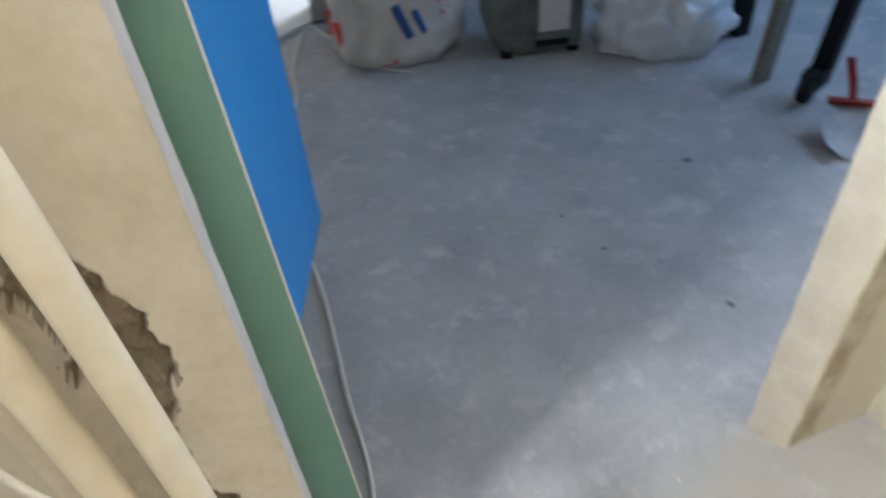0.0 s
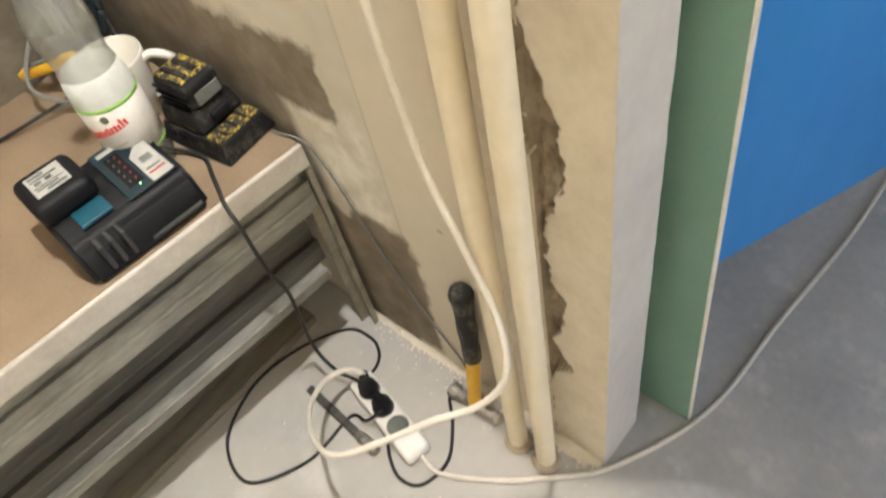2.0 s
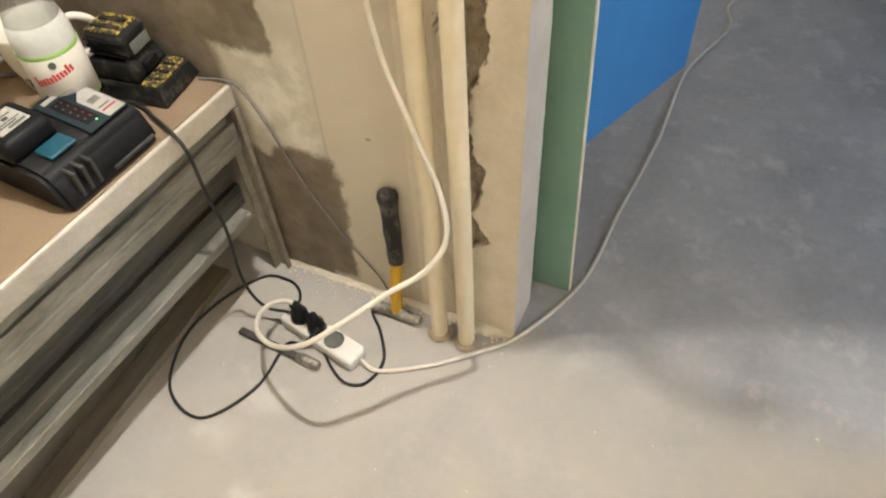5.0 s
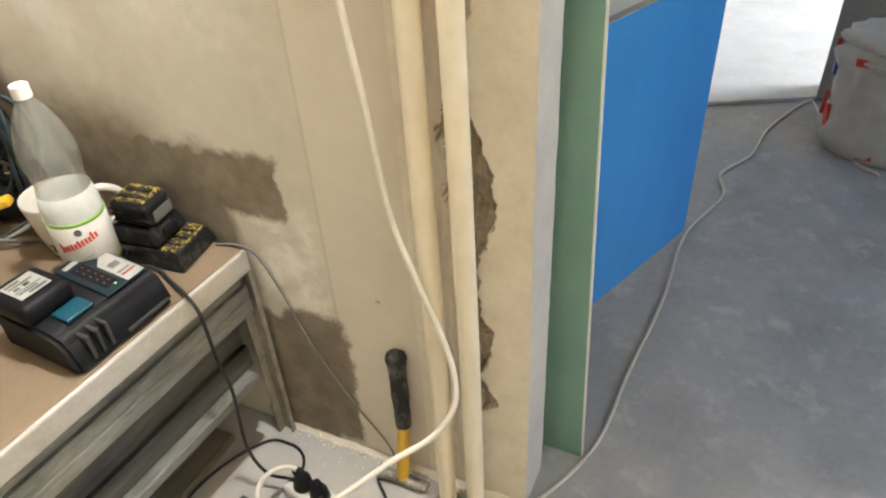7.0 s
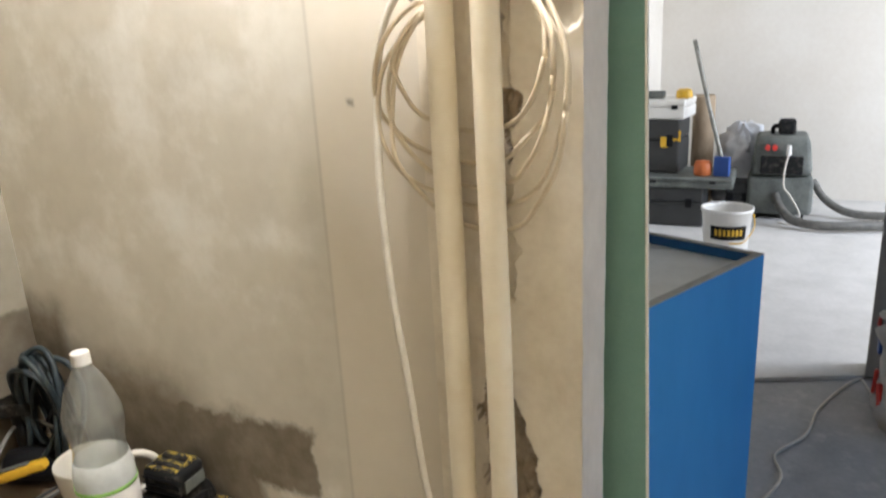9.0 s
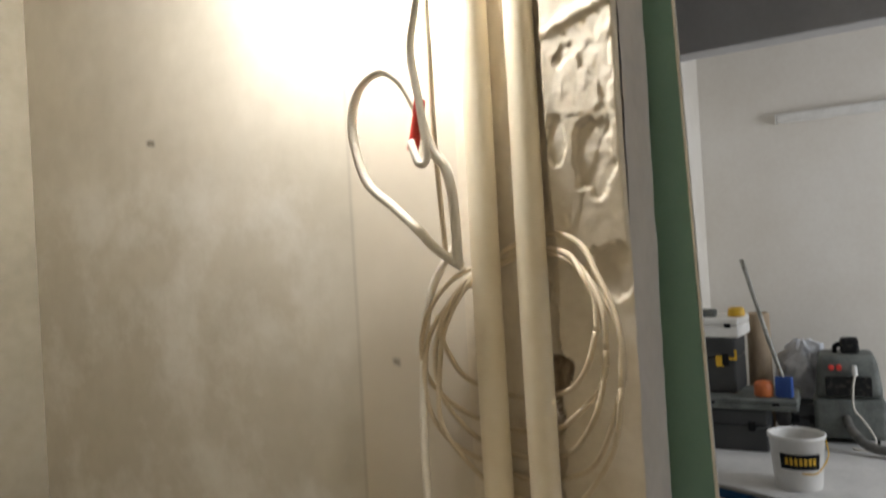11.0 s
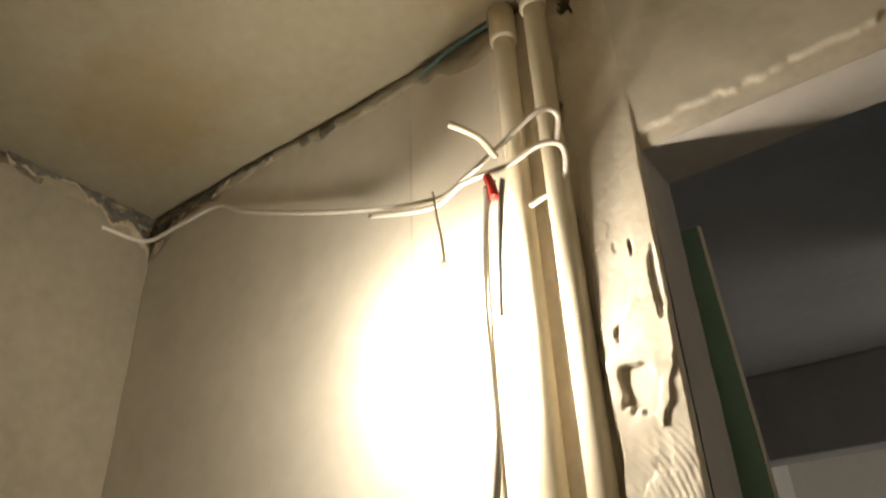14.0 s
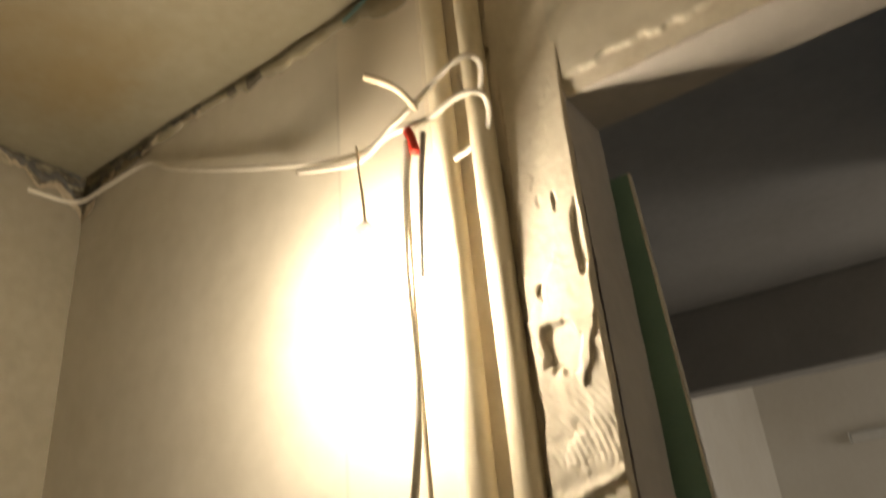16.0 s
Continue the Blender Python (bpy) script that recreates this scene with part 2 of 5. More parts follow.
WHITEP = material("white_plastic", (0.68, 0.66, 0.61), (0.8, 0.78, 0.74), 14, 0.4, 0.06, 120, bump_size=0.0006)
LABELW = material("white_label_paper", (0.56, 0.54, 0.5), (0.66, 0.64, 0.6), 20, 0.55, 0.05, 200, bump_size=0.0005)
RED = material("red_plastic", (0.55, 0.03, 0.025), (0.7, 0.06, 0.04), 15, 0.45, 0.06, 120, bump_size=0.0006)
ORANGE = material("orange_red_plastic", (0.5, 0.12, 0.03), (0.62, 0.18, 0.05), 15, 0.5, 0.06, 120)
BLUEP = material("dark_blue_plastic", (0.02, 0.06, 0.25), (0.03, 0.09, 0.33), 15, 0.45, 0.06, 120)
GREENL = material("green_print", (0.2, 0.42, 0.08), (0.28, 0.5, 0.12), 15, 0.5, 0.03, 120)
CABLEW = material("white_cable_sheath", (0.66, 0.61, 0.52), (0.77, 0.72, 0.63), 30, 0.5, 0.08, 200, bump_size=0.0006)
CABLECREAM = material("cream_cable_sheath", (0.6, 0.5, 0.35), (0.72, 0.62, 0.46), 30, 0.5, 0.08, 200, bump_size=0.0006)
CABLEB = material("black_cable_sheath", (0.006, 0.006, 0.006), (0.022, 0.02, 0.018), 30, 0.55, 0.08, 200, bump_size=0.0006)
CABLEBLUE = material("blue_black_cable_sheath", (0.006, 0.012, 0.016), (0.03, 0.045, 0.05), 30, 0.5, 0.08, 200, bump_size=0.0006)
TEALWIRE = material("teal_wire_sheath", (0.03, 0.12, 0.13), (0.06, 0.2, 0.2), 30, 0.6, 0.05, 200, bump_size=0.0005)
CABLEG = material("grey_cable_sheath", (0.1, 0.1, 0.09), (0.2, 0.19, 0.17), 30, 0.6, 0.08, 200, bump_size=0.0006)
SHOVELSTEEL = material("pale_worn_steel", (0.3, 0.3, 0.29), (0.5, 0.5, 0.48), 12, 0.6, 0.15, 120, metal=0.2, bump_size=0.001)
KRAFT = material("brown_kraft_paper", (0.3, 0.22, 0.14), (0.45, 0.35, 0.24), 8, 0.85, 0.25, 90, stretch=(1, 1, 0.3))
HAMMERSTEEL = material("worn_hammer_steel", (0.12, 0.11, 0.1), (0.45, 0.42, 0.37), 40, 0.5, 0.3, 160, metal=0.7, bump_size=0.001)
CERAMIC = material("white_glazed_ceramic", (0.56, 0.53, 0.46), (0.64, 0.61, 0.54), 5, 0.18, 0.02, 60, bump_size=0.0004)
SACK = material("white_woven_sack", (0.5, 0.47, 0.43), (0.66, 0.63, 0.59), 9, 0.75, 0.3, 260, bump_size=0.002)
FILM = material("crumpled_white_film", (0.6, 0.61, 0.63), (0.76, 0.77, 0.79), 16, 0.35, 0.5, 90, bump_size=0.004)


def glass_material(name, colour, rough, ior):
    m = bpy.data.materials.new(name)
    m.use_nodes = True
    b = m.node_tree.nodes["Principled BSDF"]
    b.inputs["Base Color"].default_value = (*colour, 1)
    b.inputs["Transmission Weight"].default_value, b.inputs["Roughness"].default_value, b.inputs["IOR"].default_value = 1.0, rough, ior
    return m


def glow_material(name, colour, strength):
    m = bpy.data.materials.new(name)
    m.use_nodes = True
    b = m.node_tree.nodes["Principled BSDF"]
    b.inputs["Base Color"].default_value = (0.8, 0.8, 0.8, 1)
    b.inputs["Emission Color"].default_value, b.inputs["Emission Strength"].default_value = (*colour, 1), strength
    return m


PET = bpy.data.materials.new("clear_bottle_plastic")
PET.use_nodes = True
pt = PET.node_tree
clear, shine, rimlight, blend = (pt.nodes.new(k) for k in ("ShaderNodeBsdfTransparent", "ShaderNodeBsdfGlossy", "ShaderNodeLayerWeight", "ShaderNodeMixShader"))
clear.inputs[0].default_value = (0.93, 0.94, 0.93, 1)
shine.inputs["Roughness"].default_value, rimlight.inputs["Blend"].default_value = 0.14, 0.5
edge_gloss = node(pt, "ShaderNodeMath", "MULTIPLY_ADD", node(pt, "ShaderNodeMath", "POWER", rimlight.outputs["Facing"], 2.2), 0.6, 0.06)
pt.links.new(edge_gloss, blend.inputs[0])
scuff, hazy = pt.nodes.new("ShaderNodeBsdfDiffuse"), pt.nodes.new("ShaderNodeMixShader")
scuff.inputs[0].default_value, hazy.inputs[0].default_value = (0.75, 0.75, 0.7, 1), 0.07
pt.links.new(clear.outputs[0], hazy.inputs[1])
pt.links.new(scuff.outputs[0], hazy.inputs[2])
pt.links.new(hazy.outputs[0], blend.inputs[1])
pt.links.new(shine.outputs[0], blend.inputs[2])
pt.links.new(blend.outputs[0], pt.nodes["Material Output"].inputs["Surface"])
# Milky colour painted in for the label's pale back showing through the clear dome.
PETMILKY = material("milky_bottle_plastic", (0.7, 0.72, 0.68), (0.84, 0.85, 0.82), 30, 0.15, 0.3, 90, bump_size=0.001)
PETMILKY.node_tree.nodes["Principled BSDF"].inputs["Alpha"].default_value = 0.45
PANE = glass_material("window_glass", (1, 1, 1), 0.0, 1.05)
BULBGLOW = glow_material("lit_bulb", (1.0, 0.965, 0.89), 700)
PALELABEL = material("pale_grey_label", (0.28, 0.27, 0.25), (0.38, 0.37, 0.345), 20, 0.5, 0.05, 200, bump_size=0.0005)
DARKRED = material("dark_red_print", (0.25, 0.02, 0.015), (0.34, 0.03, 0.02), 20, 0.5, 0.03, 200)
LEDGREEN = glow_material("green_led", (0.05, 1.0, 0.1), 0.7)

# ---- mesh helpers ----


def part(name, bm, mat, parent, label="", smooth=False):
    me = bpy.data.meshes.new(name)
    bm.to_mesh(me)
    bm.free()
    for m in mat if isinstance(mat, (list, tuple)) else (mat,):
        me.materials.append(m)
    if smooth:
        me.shade_smooth()
    ob = new(name, me)
    ob.parent = parent
    return tagged(ob, label)


def thing(name, x, y, z, label, category, group="", rz=0.0, kind="", rx=0.0, ry=0.0):
    ob = new(name)
    ob.matrix_world = pose(x, y, z, rx, ry, rz)
    return tagged(ob, label, category, group, kind)


def structure(name, bm, mat, label, smooth=False):
    ob = part(name, bm, mat, None, label, smooth)
    return tagged(ob, kind="structure", category=name.split("_")[0])


def box(x0, x1, y0, y1, z0, z1, bevel=0.0, seg=2, bm=None):
    b = bmesh.new()
    bmesh.ops.create_cube(b, size=1)
    for v in b.verts:
        v.co = Vector(((x0 + x1) / 2 + v.co.x * (x1 - x0), (y0 + y1) / 2 + v.co.y * (y1 - y0), (z0 + z1) / 2 + v.co.z * (z1 - z0)))
    if bevel:
        bmesh.ops.bevel(b, geom=b.edges[:], offset=bevel, segments=seg, affect="EDGES", profile=0.5)
    if bm is None:
        return b
    return join(bm, b)


def join(bm, other, m=None):
    me = bpy.data.meshes.new("tmp")
    other.to_mesh(me)
    other.free()
    if m is not None:
        me.transform(m)
    bm.from_mesh(me)
    bpy.data.meshes.remove(me)
    return bm


def lathe(profile, seg=32, m=None, caps=True):
    """A turned body from rows of (radius, height)."""
    b = bmesh.new()
    rings = []
    for r, h in profile:
        rings.append([b.verts.new((r * math.cos(2 * math.pi * k / seg), r * math.sin(2 * math.pi * k / seg), h)) for k in range(seg)])
    for a, c in zip(rings, rings[1:]):
        for k in range(seg):
            b.faces.new((a[k], a[(k + 1) % seg], c[(k + 1) % seg], c[k]))
    for ring, flip in ((rings[0], True), (rings[-1], False)) if caps else ():
        b.faces.new(ring[::-1] if flip else ring)
    if m is not None:
        b.transform(m)
    return b


def spline(points, steps=10):
    """A smooth line through the points."""
    p = [Vector(q) for q in points]
    p = [2 * p[0] - p[1], *p, 2 * p[-1] - p[-2]]
    out = []
    for a, b, c, d in zip(p, p[1:], p[2:], p[3:]):
        for k in range(steps):
            t = k / steps
            out.append(0.5 * (2 * b + (c - a) * t + (2 * a - 5 * b + 4 * c - d) * t * t + (3 * b - a - 3 * c + d) * t**3))
    out.append(p[-2])
    return out


def tube(points, r, sides=10, steps=10, bm=None):
    line = spline(points, steps)
    b = bm or bmesh.new()
    up = Vector((0.31, 0.2, 0.93))
    rings = []
    for k, q in enumerate(line):
        way = (line[min(k + 1, len(line) - 1)] - line[max(k - 1, 0)]).normalized()
        side = way.cross(up)
        side = side.normalized() if side.length > 1e-4 else way.orthogonal().normalized()
        up = side.cross(way).normalized()
        rings.append([b.verts.new(q + r * (math.cos(2 * math.pi * s / sides) * side + math.sin(2 * math.pi * s / sides) * up)) for s in range(sides)])
    for a, c in zip(rings, rings[1:]):
        for s in range(sides):
            b.faces.new((a[s], a[(s + 1) % sides], c[(s + 1) % sides], c[s]))
    b.faces.new(rings[0][::-1])
    b.faces.new(rings[-1])
    bmesh.ops.recalc_face_normals(b, faces=b.faces[:])
    return b


def cable(name, points, r, mat, label, steps=10):
    """A cable as one thing; its origin lies at its first point."""
    o = Vector(points[0])
    ob = part(name, tube([Vector(p) - o for p in points], r, 10, steps), mat, None, label, True)
    ob.location = o
    return tagged(ob, category="cable")


def grid_mesh(name, nu, nv, place, mats, pick=None):
    """A sheet of nu x nv cells at place(u, v), u and v from 0 to 1; pick gives a cell's material."""
    verts = [place(i / nu, j / nv) for j in range(nv + 1) for i in range(nu + 1)]
    faces, idx = [], []
    for j in range(nv):
        for i in range(nu):
            a = j * (nu + 1) + i
            faces.append((a, a + 1, a + nu + 2, a + nu + 1))
            idx.append(pick((i + 0.5) / nu, (j + 0.5) / nv) if pick else 0)
    me = bpy.data.meshes.new(name)
    me.from_pydata(verts, [], faces)
    for m in mats:
        me.materials.append(m)
    me.polygons.foreach_set("material_index", idx)
    me.shade_smooth()
    return new(name, me)


def fbm(x, y, z=0.0, octaves=4):
    return noise.fractal(Vector((x, y, z)), 0.9, 2.1, octaves)


# ---- the two rooms ----
LEFT, RIGHT, BACK, TOP, DOORTOP, OPEN, THICK = -1.13, 0.99, -1.95, 2.42, 2.07, 0.80, 0.095
HTOP, FAR = 2.79, 5.1
structure("floor", box(-2.4, 3.12, -2.1, 5.25, -0.12, 0.0), FLOOR, "grey concrete screed floor with white dust and specks")
wall = structure("wall_north", box(LEFT, -0.205, 0.0, THICK, 0, TOP), WALL, "beige trowelled plaster wall with dark damp patches")
structure("wall_north_core", box(-0.205, -0.004, 0.032, THICK, 0, TOP), MORTAR, "rough masonry behind the heating pipes")
structure("wall_north_end", box(OPEN, RIGHT, -0.0275, 0.0375, 0, TOP), ENDWALL, "plastered wall beside the door opening")
structure("wall_hall_south", box(RIGHT, 3.0, 0.0, THICK, 0, HTOP), HALLWALL, "grey rendered wall of the hall")
structure("wall_hall_south_end", box(-2.3, LEFT, 0.0, THICK, 0, HTOP), HALLWALL, "grey rendered wall of the hall")
structure("wall_hall_upper", box(LEFT, RIGHT, 0.002, THICK, TOP + 0.002, HTOP), HALLWALL, "grey rendered wall above the door")
structure("wall_lintel", box(-0.004, OPEN, 0.006, THICK - 0.002, DOORTOP, TOP), SIDEWALL, "plastered lintel above the door opening")
structure("wall_west", box(LEFT - 0.1, LEFT, BACK, 0.0, 0, TOP), WESTWALL, "beige plastered side wall, coloured darker to dim the lamp light")
structure("wall_east", box(RIGHT, RIGHT + 0.1, BACK, 0.0, 0, TOP), SIDEWALL, "beige plastered side wall")
structure("wall_south", box(LEFT - 0.1, RIGHT + 0.1, BACK - 0.1, BACK, 0, TOP), SIDEWALL, "beige plastered back wall")
structure("ceiling", box(LEFT - 0.1, RIGHT + 0.1, BACK - 0.1, -0.001, TOP, TOP + 0.12), CEILING, "yellowed stained ceiling paint, coloured darker to dim the lamp light")
structure("ceiling_hall", box(-2.4, 3.12, THICK + 0.002, 5.25, HTOP, HTOP + 0.1), HALLCEIL, "dark grey unpainted slab")
structure("wall_hall_west", box(-2.4, -2.3, 0, 2.4, 0, HTOP), HALLWALL, "grey rendered wall of the hall")
structure("wall_far", box(-2.4, 3.1, FAR, FAR + 0.1, 0, HTOP), FARWALL, "white painted far wall")
structure("wall_far_west", box(-2.298, -0.92, 3.36, FAR - 0.002, 0, HTOP - 0.002), FARWALL, "white painted wall return")
structure("wall_beam", box(-2.298, 2.998, 3.2, 3.355, 2.345, HTOP - 0.002, 0.006, 1), HALLCEIL, "dark grey concrete beam before the far room")
structure("wall_far_side", box(-2.4, -2.3, 2.4, FAR, 0, HTOP), FARWALL, "white painted side wall")


def window_wall():
    """The outer wall with two window openings."""
    ys = (0.0, 0.3, 1.6, 2.8, 4.4, 5.2)
    b = bmesh.new()
    for a, c in ((ys[0], ys[1]), (ys[2], ys[3]), (ys[4], ys[5])):
        box(3.0, 3.12, a, c, 0, HTOP, bm=b)
    for a, c, lo, hi in ((ys[1], ys[2], 0.85, 2.15), (ys[3], ys[4], 0.7, 2.2)):
        box(3.0, 3.12, a, c, 0, lo, bm=b)
        box(3.0, 3.12, a, c, hi, HTOP, bm=b)
    structure("wall_hall_east", b, FARWALL, "white outer wall with two windows")
    for k, (a, c, lo, hi) in enumerate(((0.3, 1.6, 0.85, 2.15), (2.8, 4.4, 0.7, 2.2))):
        f = tagged(new(f"window_{k + 1}"), "white framed window in the outer wall", "window", kind="structure")
        f.location = (3.06, a, lo)
        w, h = c - a, hi - lo
        fr = bmesh.new()
        for y0, y1, z0, z1 in ((0, 0.06, 0, h), (w - 0.06, w, 0, h), (0.06, w - 0.06, 0, 0.06), (0.06, w - 0.06, h - 0.06, h), (w / 2 - 0.04, w / 2 + 0.04, 0.06, h - 0.06)):
            box(-0.03, 0.03, y0, y1, z0, z1, 0.004, 1, fr)
        part("window_frame", fr, WHITEP, f)
        for y0, y1 in ((0.06, w / 2 - 0.04), (w / 2 + 0.04, w - 0.06)):
            p = part("pane", box(-0.004, 0.004, y0, y1, 0.06, h - 0.06), PANE, f)
            p.visible_shadow = False


window_wall()

# white covering that begins at the far room's threshold
cover = bmesh.new()
low = [cover.verts.new((x, y, 0.001)) for x, y in ((-2.28, 1.4), (-0.6, 1.58), (0.1, 1.895), (0.45, 2.055), (0.48, 2.1), (2.98, 1.6), (2.98, FAR - 0.002), (-2.28, FAR - 0.002))]
face = cover.faces.new(low)
up = bmesh.ops.extrude_face_region(cover, geom=[face])
bmesh.ops.translate(cover, vec=(0, 0, 0.014), verts=[v for v in up["geom"] if isinstance(v, bmesh.types.BMVert)])
bmesh.ops.recalc_face_normals(cover, faces=cover.faces[:])
structure("floor_far", cover, WHITEFLOOR, "white dusty floor of the far room")

# the wall end between hall and far room
stub = box(0, 2.7, 0, 0.14, 0.016, HTOP - 0.002, 0.004, 1)
ob = structure("wall_between", stub, HALLWALL, "grey-brown rendered wall end between two rooms")
ob.matrix_world = pose(0.455, 2.045, 0, 0, 0, -10)


def chase_edge(z):
    bite = sum(a * math.exp(-(((z - c) / w) ** 2)) for c, w, a in ((0.70, 0.09, 0.043), (0.78, 0.03, 0.012), (0.43, 0.09, 0.033), (0.28, 0.03, 0.038), (1.02, 0.05, 0.018), (1.2, 0.08, 0.02), (2.37, 0.08, 0.045)))
    return -0.097 + bite + 0.006 * fbm(3.1, z * 9, 0, 3) + 0.012 * fbm(8.0, z * 30, 0, 5)


def flakes(x, z):
    """Broken plaster in flat, slightly tilted flakes of uneven size."""
    warp = 0.35 * fbm(x * 18, z * 18, 3.0, 3)
    near = noise.voronoi(Vector((x * 15 + warp, z * 9 + warp, 0.0)))[1][0]
    r1, r2, r3 = noise.cell_vector(near * 7.3)
    return 0.9 * r1 + 0.5 * ((r2 - 0.5) * (x * 15 - near.x) + (r3 - 0.5) * (z * 9 - near.y))


# broken hollows in the thick plaster: centre, half sizes and depth
HOLLOWS = [(-0.046, 1.757, 0.026, 0.031, 0.008), (-0.03, 1.452, 0.023, 0.05, 0.007), (-0.061, 1.821, 0.005, 0.011, 0.005), (-0.03, 1.928, 0.003, 0.012, 0.004), (-0.05, 1.935, 0.003, 0.007, 0.003), (-0.006, 1.876, 0.009, 0.042, 0.005), (-0.083, 1.69, 0.006, 0.022, 0.009), (-0.07, 1.475, 0.012, 0.03, 0.006), (-0.02, 1.33, 0.03, 0.03, 0.007)]


def hollow(x, z, x0, z0, rx, rz, depth):
    """A break in the plaster, steep on its left side and running out to the right."""
    u = (x - x0) / rx + 0.35 * fbm(x * 45, z * 45, x0 * 9, 3)
    v = (z - z0) / rz + 0.35 * fbm(z * 45, x * 45, z0 * 9, 3)
    inside = 1 - u * u - v * v
    if inside <= 0:
        return 0.0
    return depth * min(1.0, inside / 0.22) * (1 - 0.32 * (u + 1))


def chase_depth(x, z):
    """The broken plaster round the pipes: a chase with ragged sides, and lumpy plaster towards the opening."""
    edge = chase_edge(z)
    left = -0.140 + 0.012 * fbm(5.0, z * 9.0, 0, 3)
    d = 0.0
    if left < x < edge:
        d = 0.014 + 0.010 * fbm(x * 40, z * 22, 2.0) + 0.004 * fbm(x * 120, z * 90, 4.0)
        if z > 0.88 and fbm(x * 10, z * 7, 3.0) < 0.3:
            d *= 0.2
        if x < -0.1 and fbm(x * 14, z * 6, 9.0) > -0.35:
            d *= 0.15
    elif x >= edge:
        lump = max(0.0, min(1.0, (z - 1.28) / 0.18)) * max(0.0, min(1.0, (2.16 - z) / 0.36))
        d = -0.0006 * fbm(x * 20, z * 12, 1.0) - lump * max(0.0, min(1.0, (x + 0.0865) / 0.005)) * (0.015 + 0.0042 * flakes(x, z) + 0.0012 * fbm(x * 24, z * 20, 2.0, 3) + 0.0006 * fbm(x * 110, z * 90, 3.0))
        d += sum(hollow(x, z, *row) for row in HOLLOWS)
        if 1.635 < z < 1.71 and x > -0.078:
            arc = math.hypot(x + 0.16, z - 1.60)
            d += 0.0006 * math.sin(arc * 900 + 2 * fbm(x * 9, z * 14, 2)) * min(1.0, max(0.0, fbm(x * 9, z * 10, 11.0) + 0.7))
        if 1.50 < z < 1.64:
            d -= 0.0018 * max(0.0, fbm(x * 55, z * 45, 6.0, 4)) + 0.003 * math.exp(-(((z - 1.605 - 0.35 * (x + 0.05)) / 0.006) ** 2))
        rim = x - edge
        d -= 0.003 * math.exp(-rim / 0.008)
    fade = min(1.0, (x + 0.206) / 0.03, (0.004 - x) / 0.0045)
    return d * max(0.0, fade) - 0.0005


def chase_cell(u, v):
    x, z = -0.206 + 0.208 * u, TOP * v
    d = chase_depth(x, z)
    if d < 0.0045 or 1.32 < z < 2.1:
        return 0
    return 2 if z > 2.29 and fbm(x * 30, z * 20, 5) > -0.35 else 1


strip = grid_mesh("wall_chase", 126, 960, lambda u, v: (-0.206 + 0.208 * u, chase_depth(-0.206 + 0.208 * u, TOP * v), TOP * v), (PLASTER, MORTAR, MOULD), chase_cell)
tagged(strip, "broken plaster round the heating pipes with exposed mortar", "wall", kind="structure")

jamb = grid_mesh("jamb", 12, 300, lambda u, v: (0.002 + 0.0012 * fbm(u * 3, v * 30, 2), THICK + 0.004 - u * (THICK + 0.004 + 0.002 + 0.003 * fbm(2.0, v * 60, 0)), DOORTOP * v), (JAMB,))
tagged(jamb, "smooth pale grey plaster of the door jamb", "jamb", kind="structure")
structure("jamb_core", box(-0.0045, 0.0005, 0.006, THICK + 0.003, 0, DOORTOP), JAMB, "pale grey board of the door jamb")
east = bmesh.new()
foot = [east.verts.new((x, y, 0)) for x, y in ((0.770, 0.038), (0.793, -0.022), (0.7975, -0.0295), (0.806, -0.0295), (0.806, 0.0385))]
up = bmesh.ops.extrude_face_region(east, geom=[east.faces.new(foot)])
bmesh.ops.translate(east, vec=(0, 0, DOORTOP - 0.007), verts=[v for v in up["geom"] if isinstance(v, bmesh.types.BMVert)])
bmesh.ops.subdivide_edges(east, edges=[e for e in east.edges if abs(e.verts[0].co.z - e.verts[1].co.z) > 1], cuts=180, use_grid_fill=True)
for v in east.verts:
    v.co.x += 0.0035 * fbm(v.co.z * 14, v.co.y * 30, 4.0, 4)
    v.co.y += 0.002 * fbm(v.co.z * 22, v.co.x * 30, 8.0, 3)
bmesh.ops.recalc_face_normals(east, faces=east.faces[:])
structure("jamb_east", east, PLASTER, "uneven cream plaster of the other door jamb")
structure("soffit", box(0.0, OPEN - 0.007, 0.003, THICK + 0.002, DOORTOP - 0.006, DOORTOP - 0.0005), JAMB, "pale grey underside of the lintel")


def lintel_relief(u, v):
    x, z = -0.003 + (OPEN + 0.003) * u, DOORTOP - 0.004 + (TOP - DOORTOP + 0.004) * v
    edge = DOORTOP + 0.03 + 0.03 * fbm(x * 5, 2.2, 0, 5) + 0.008 * fbm(x * 34, 1.0, 0, 3)
    y = -0.001 + 0.0012 * fbm(x * 12, z * 12, 3)
    if z < edge:
        y += min(0.004, (edge - z) * 0.8) + 0.0005 * fbm(x * 25, z * 30, 1)
    return (x, y, z)


def lintel_cell(u, v):
    return 1 if lintel_relief(u, v)[1] > 0.0016 else 0


lint = grid_mesh("lintel_face", 420, 110, lintel_relief, (SIDEWALL, PLASTER), lintel_cell)
tagged(lint, "yellowed plaster over the door, broken along its lower edge", "lintel", kind="structure")


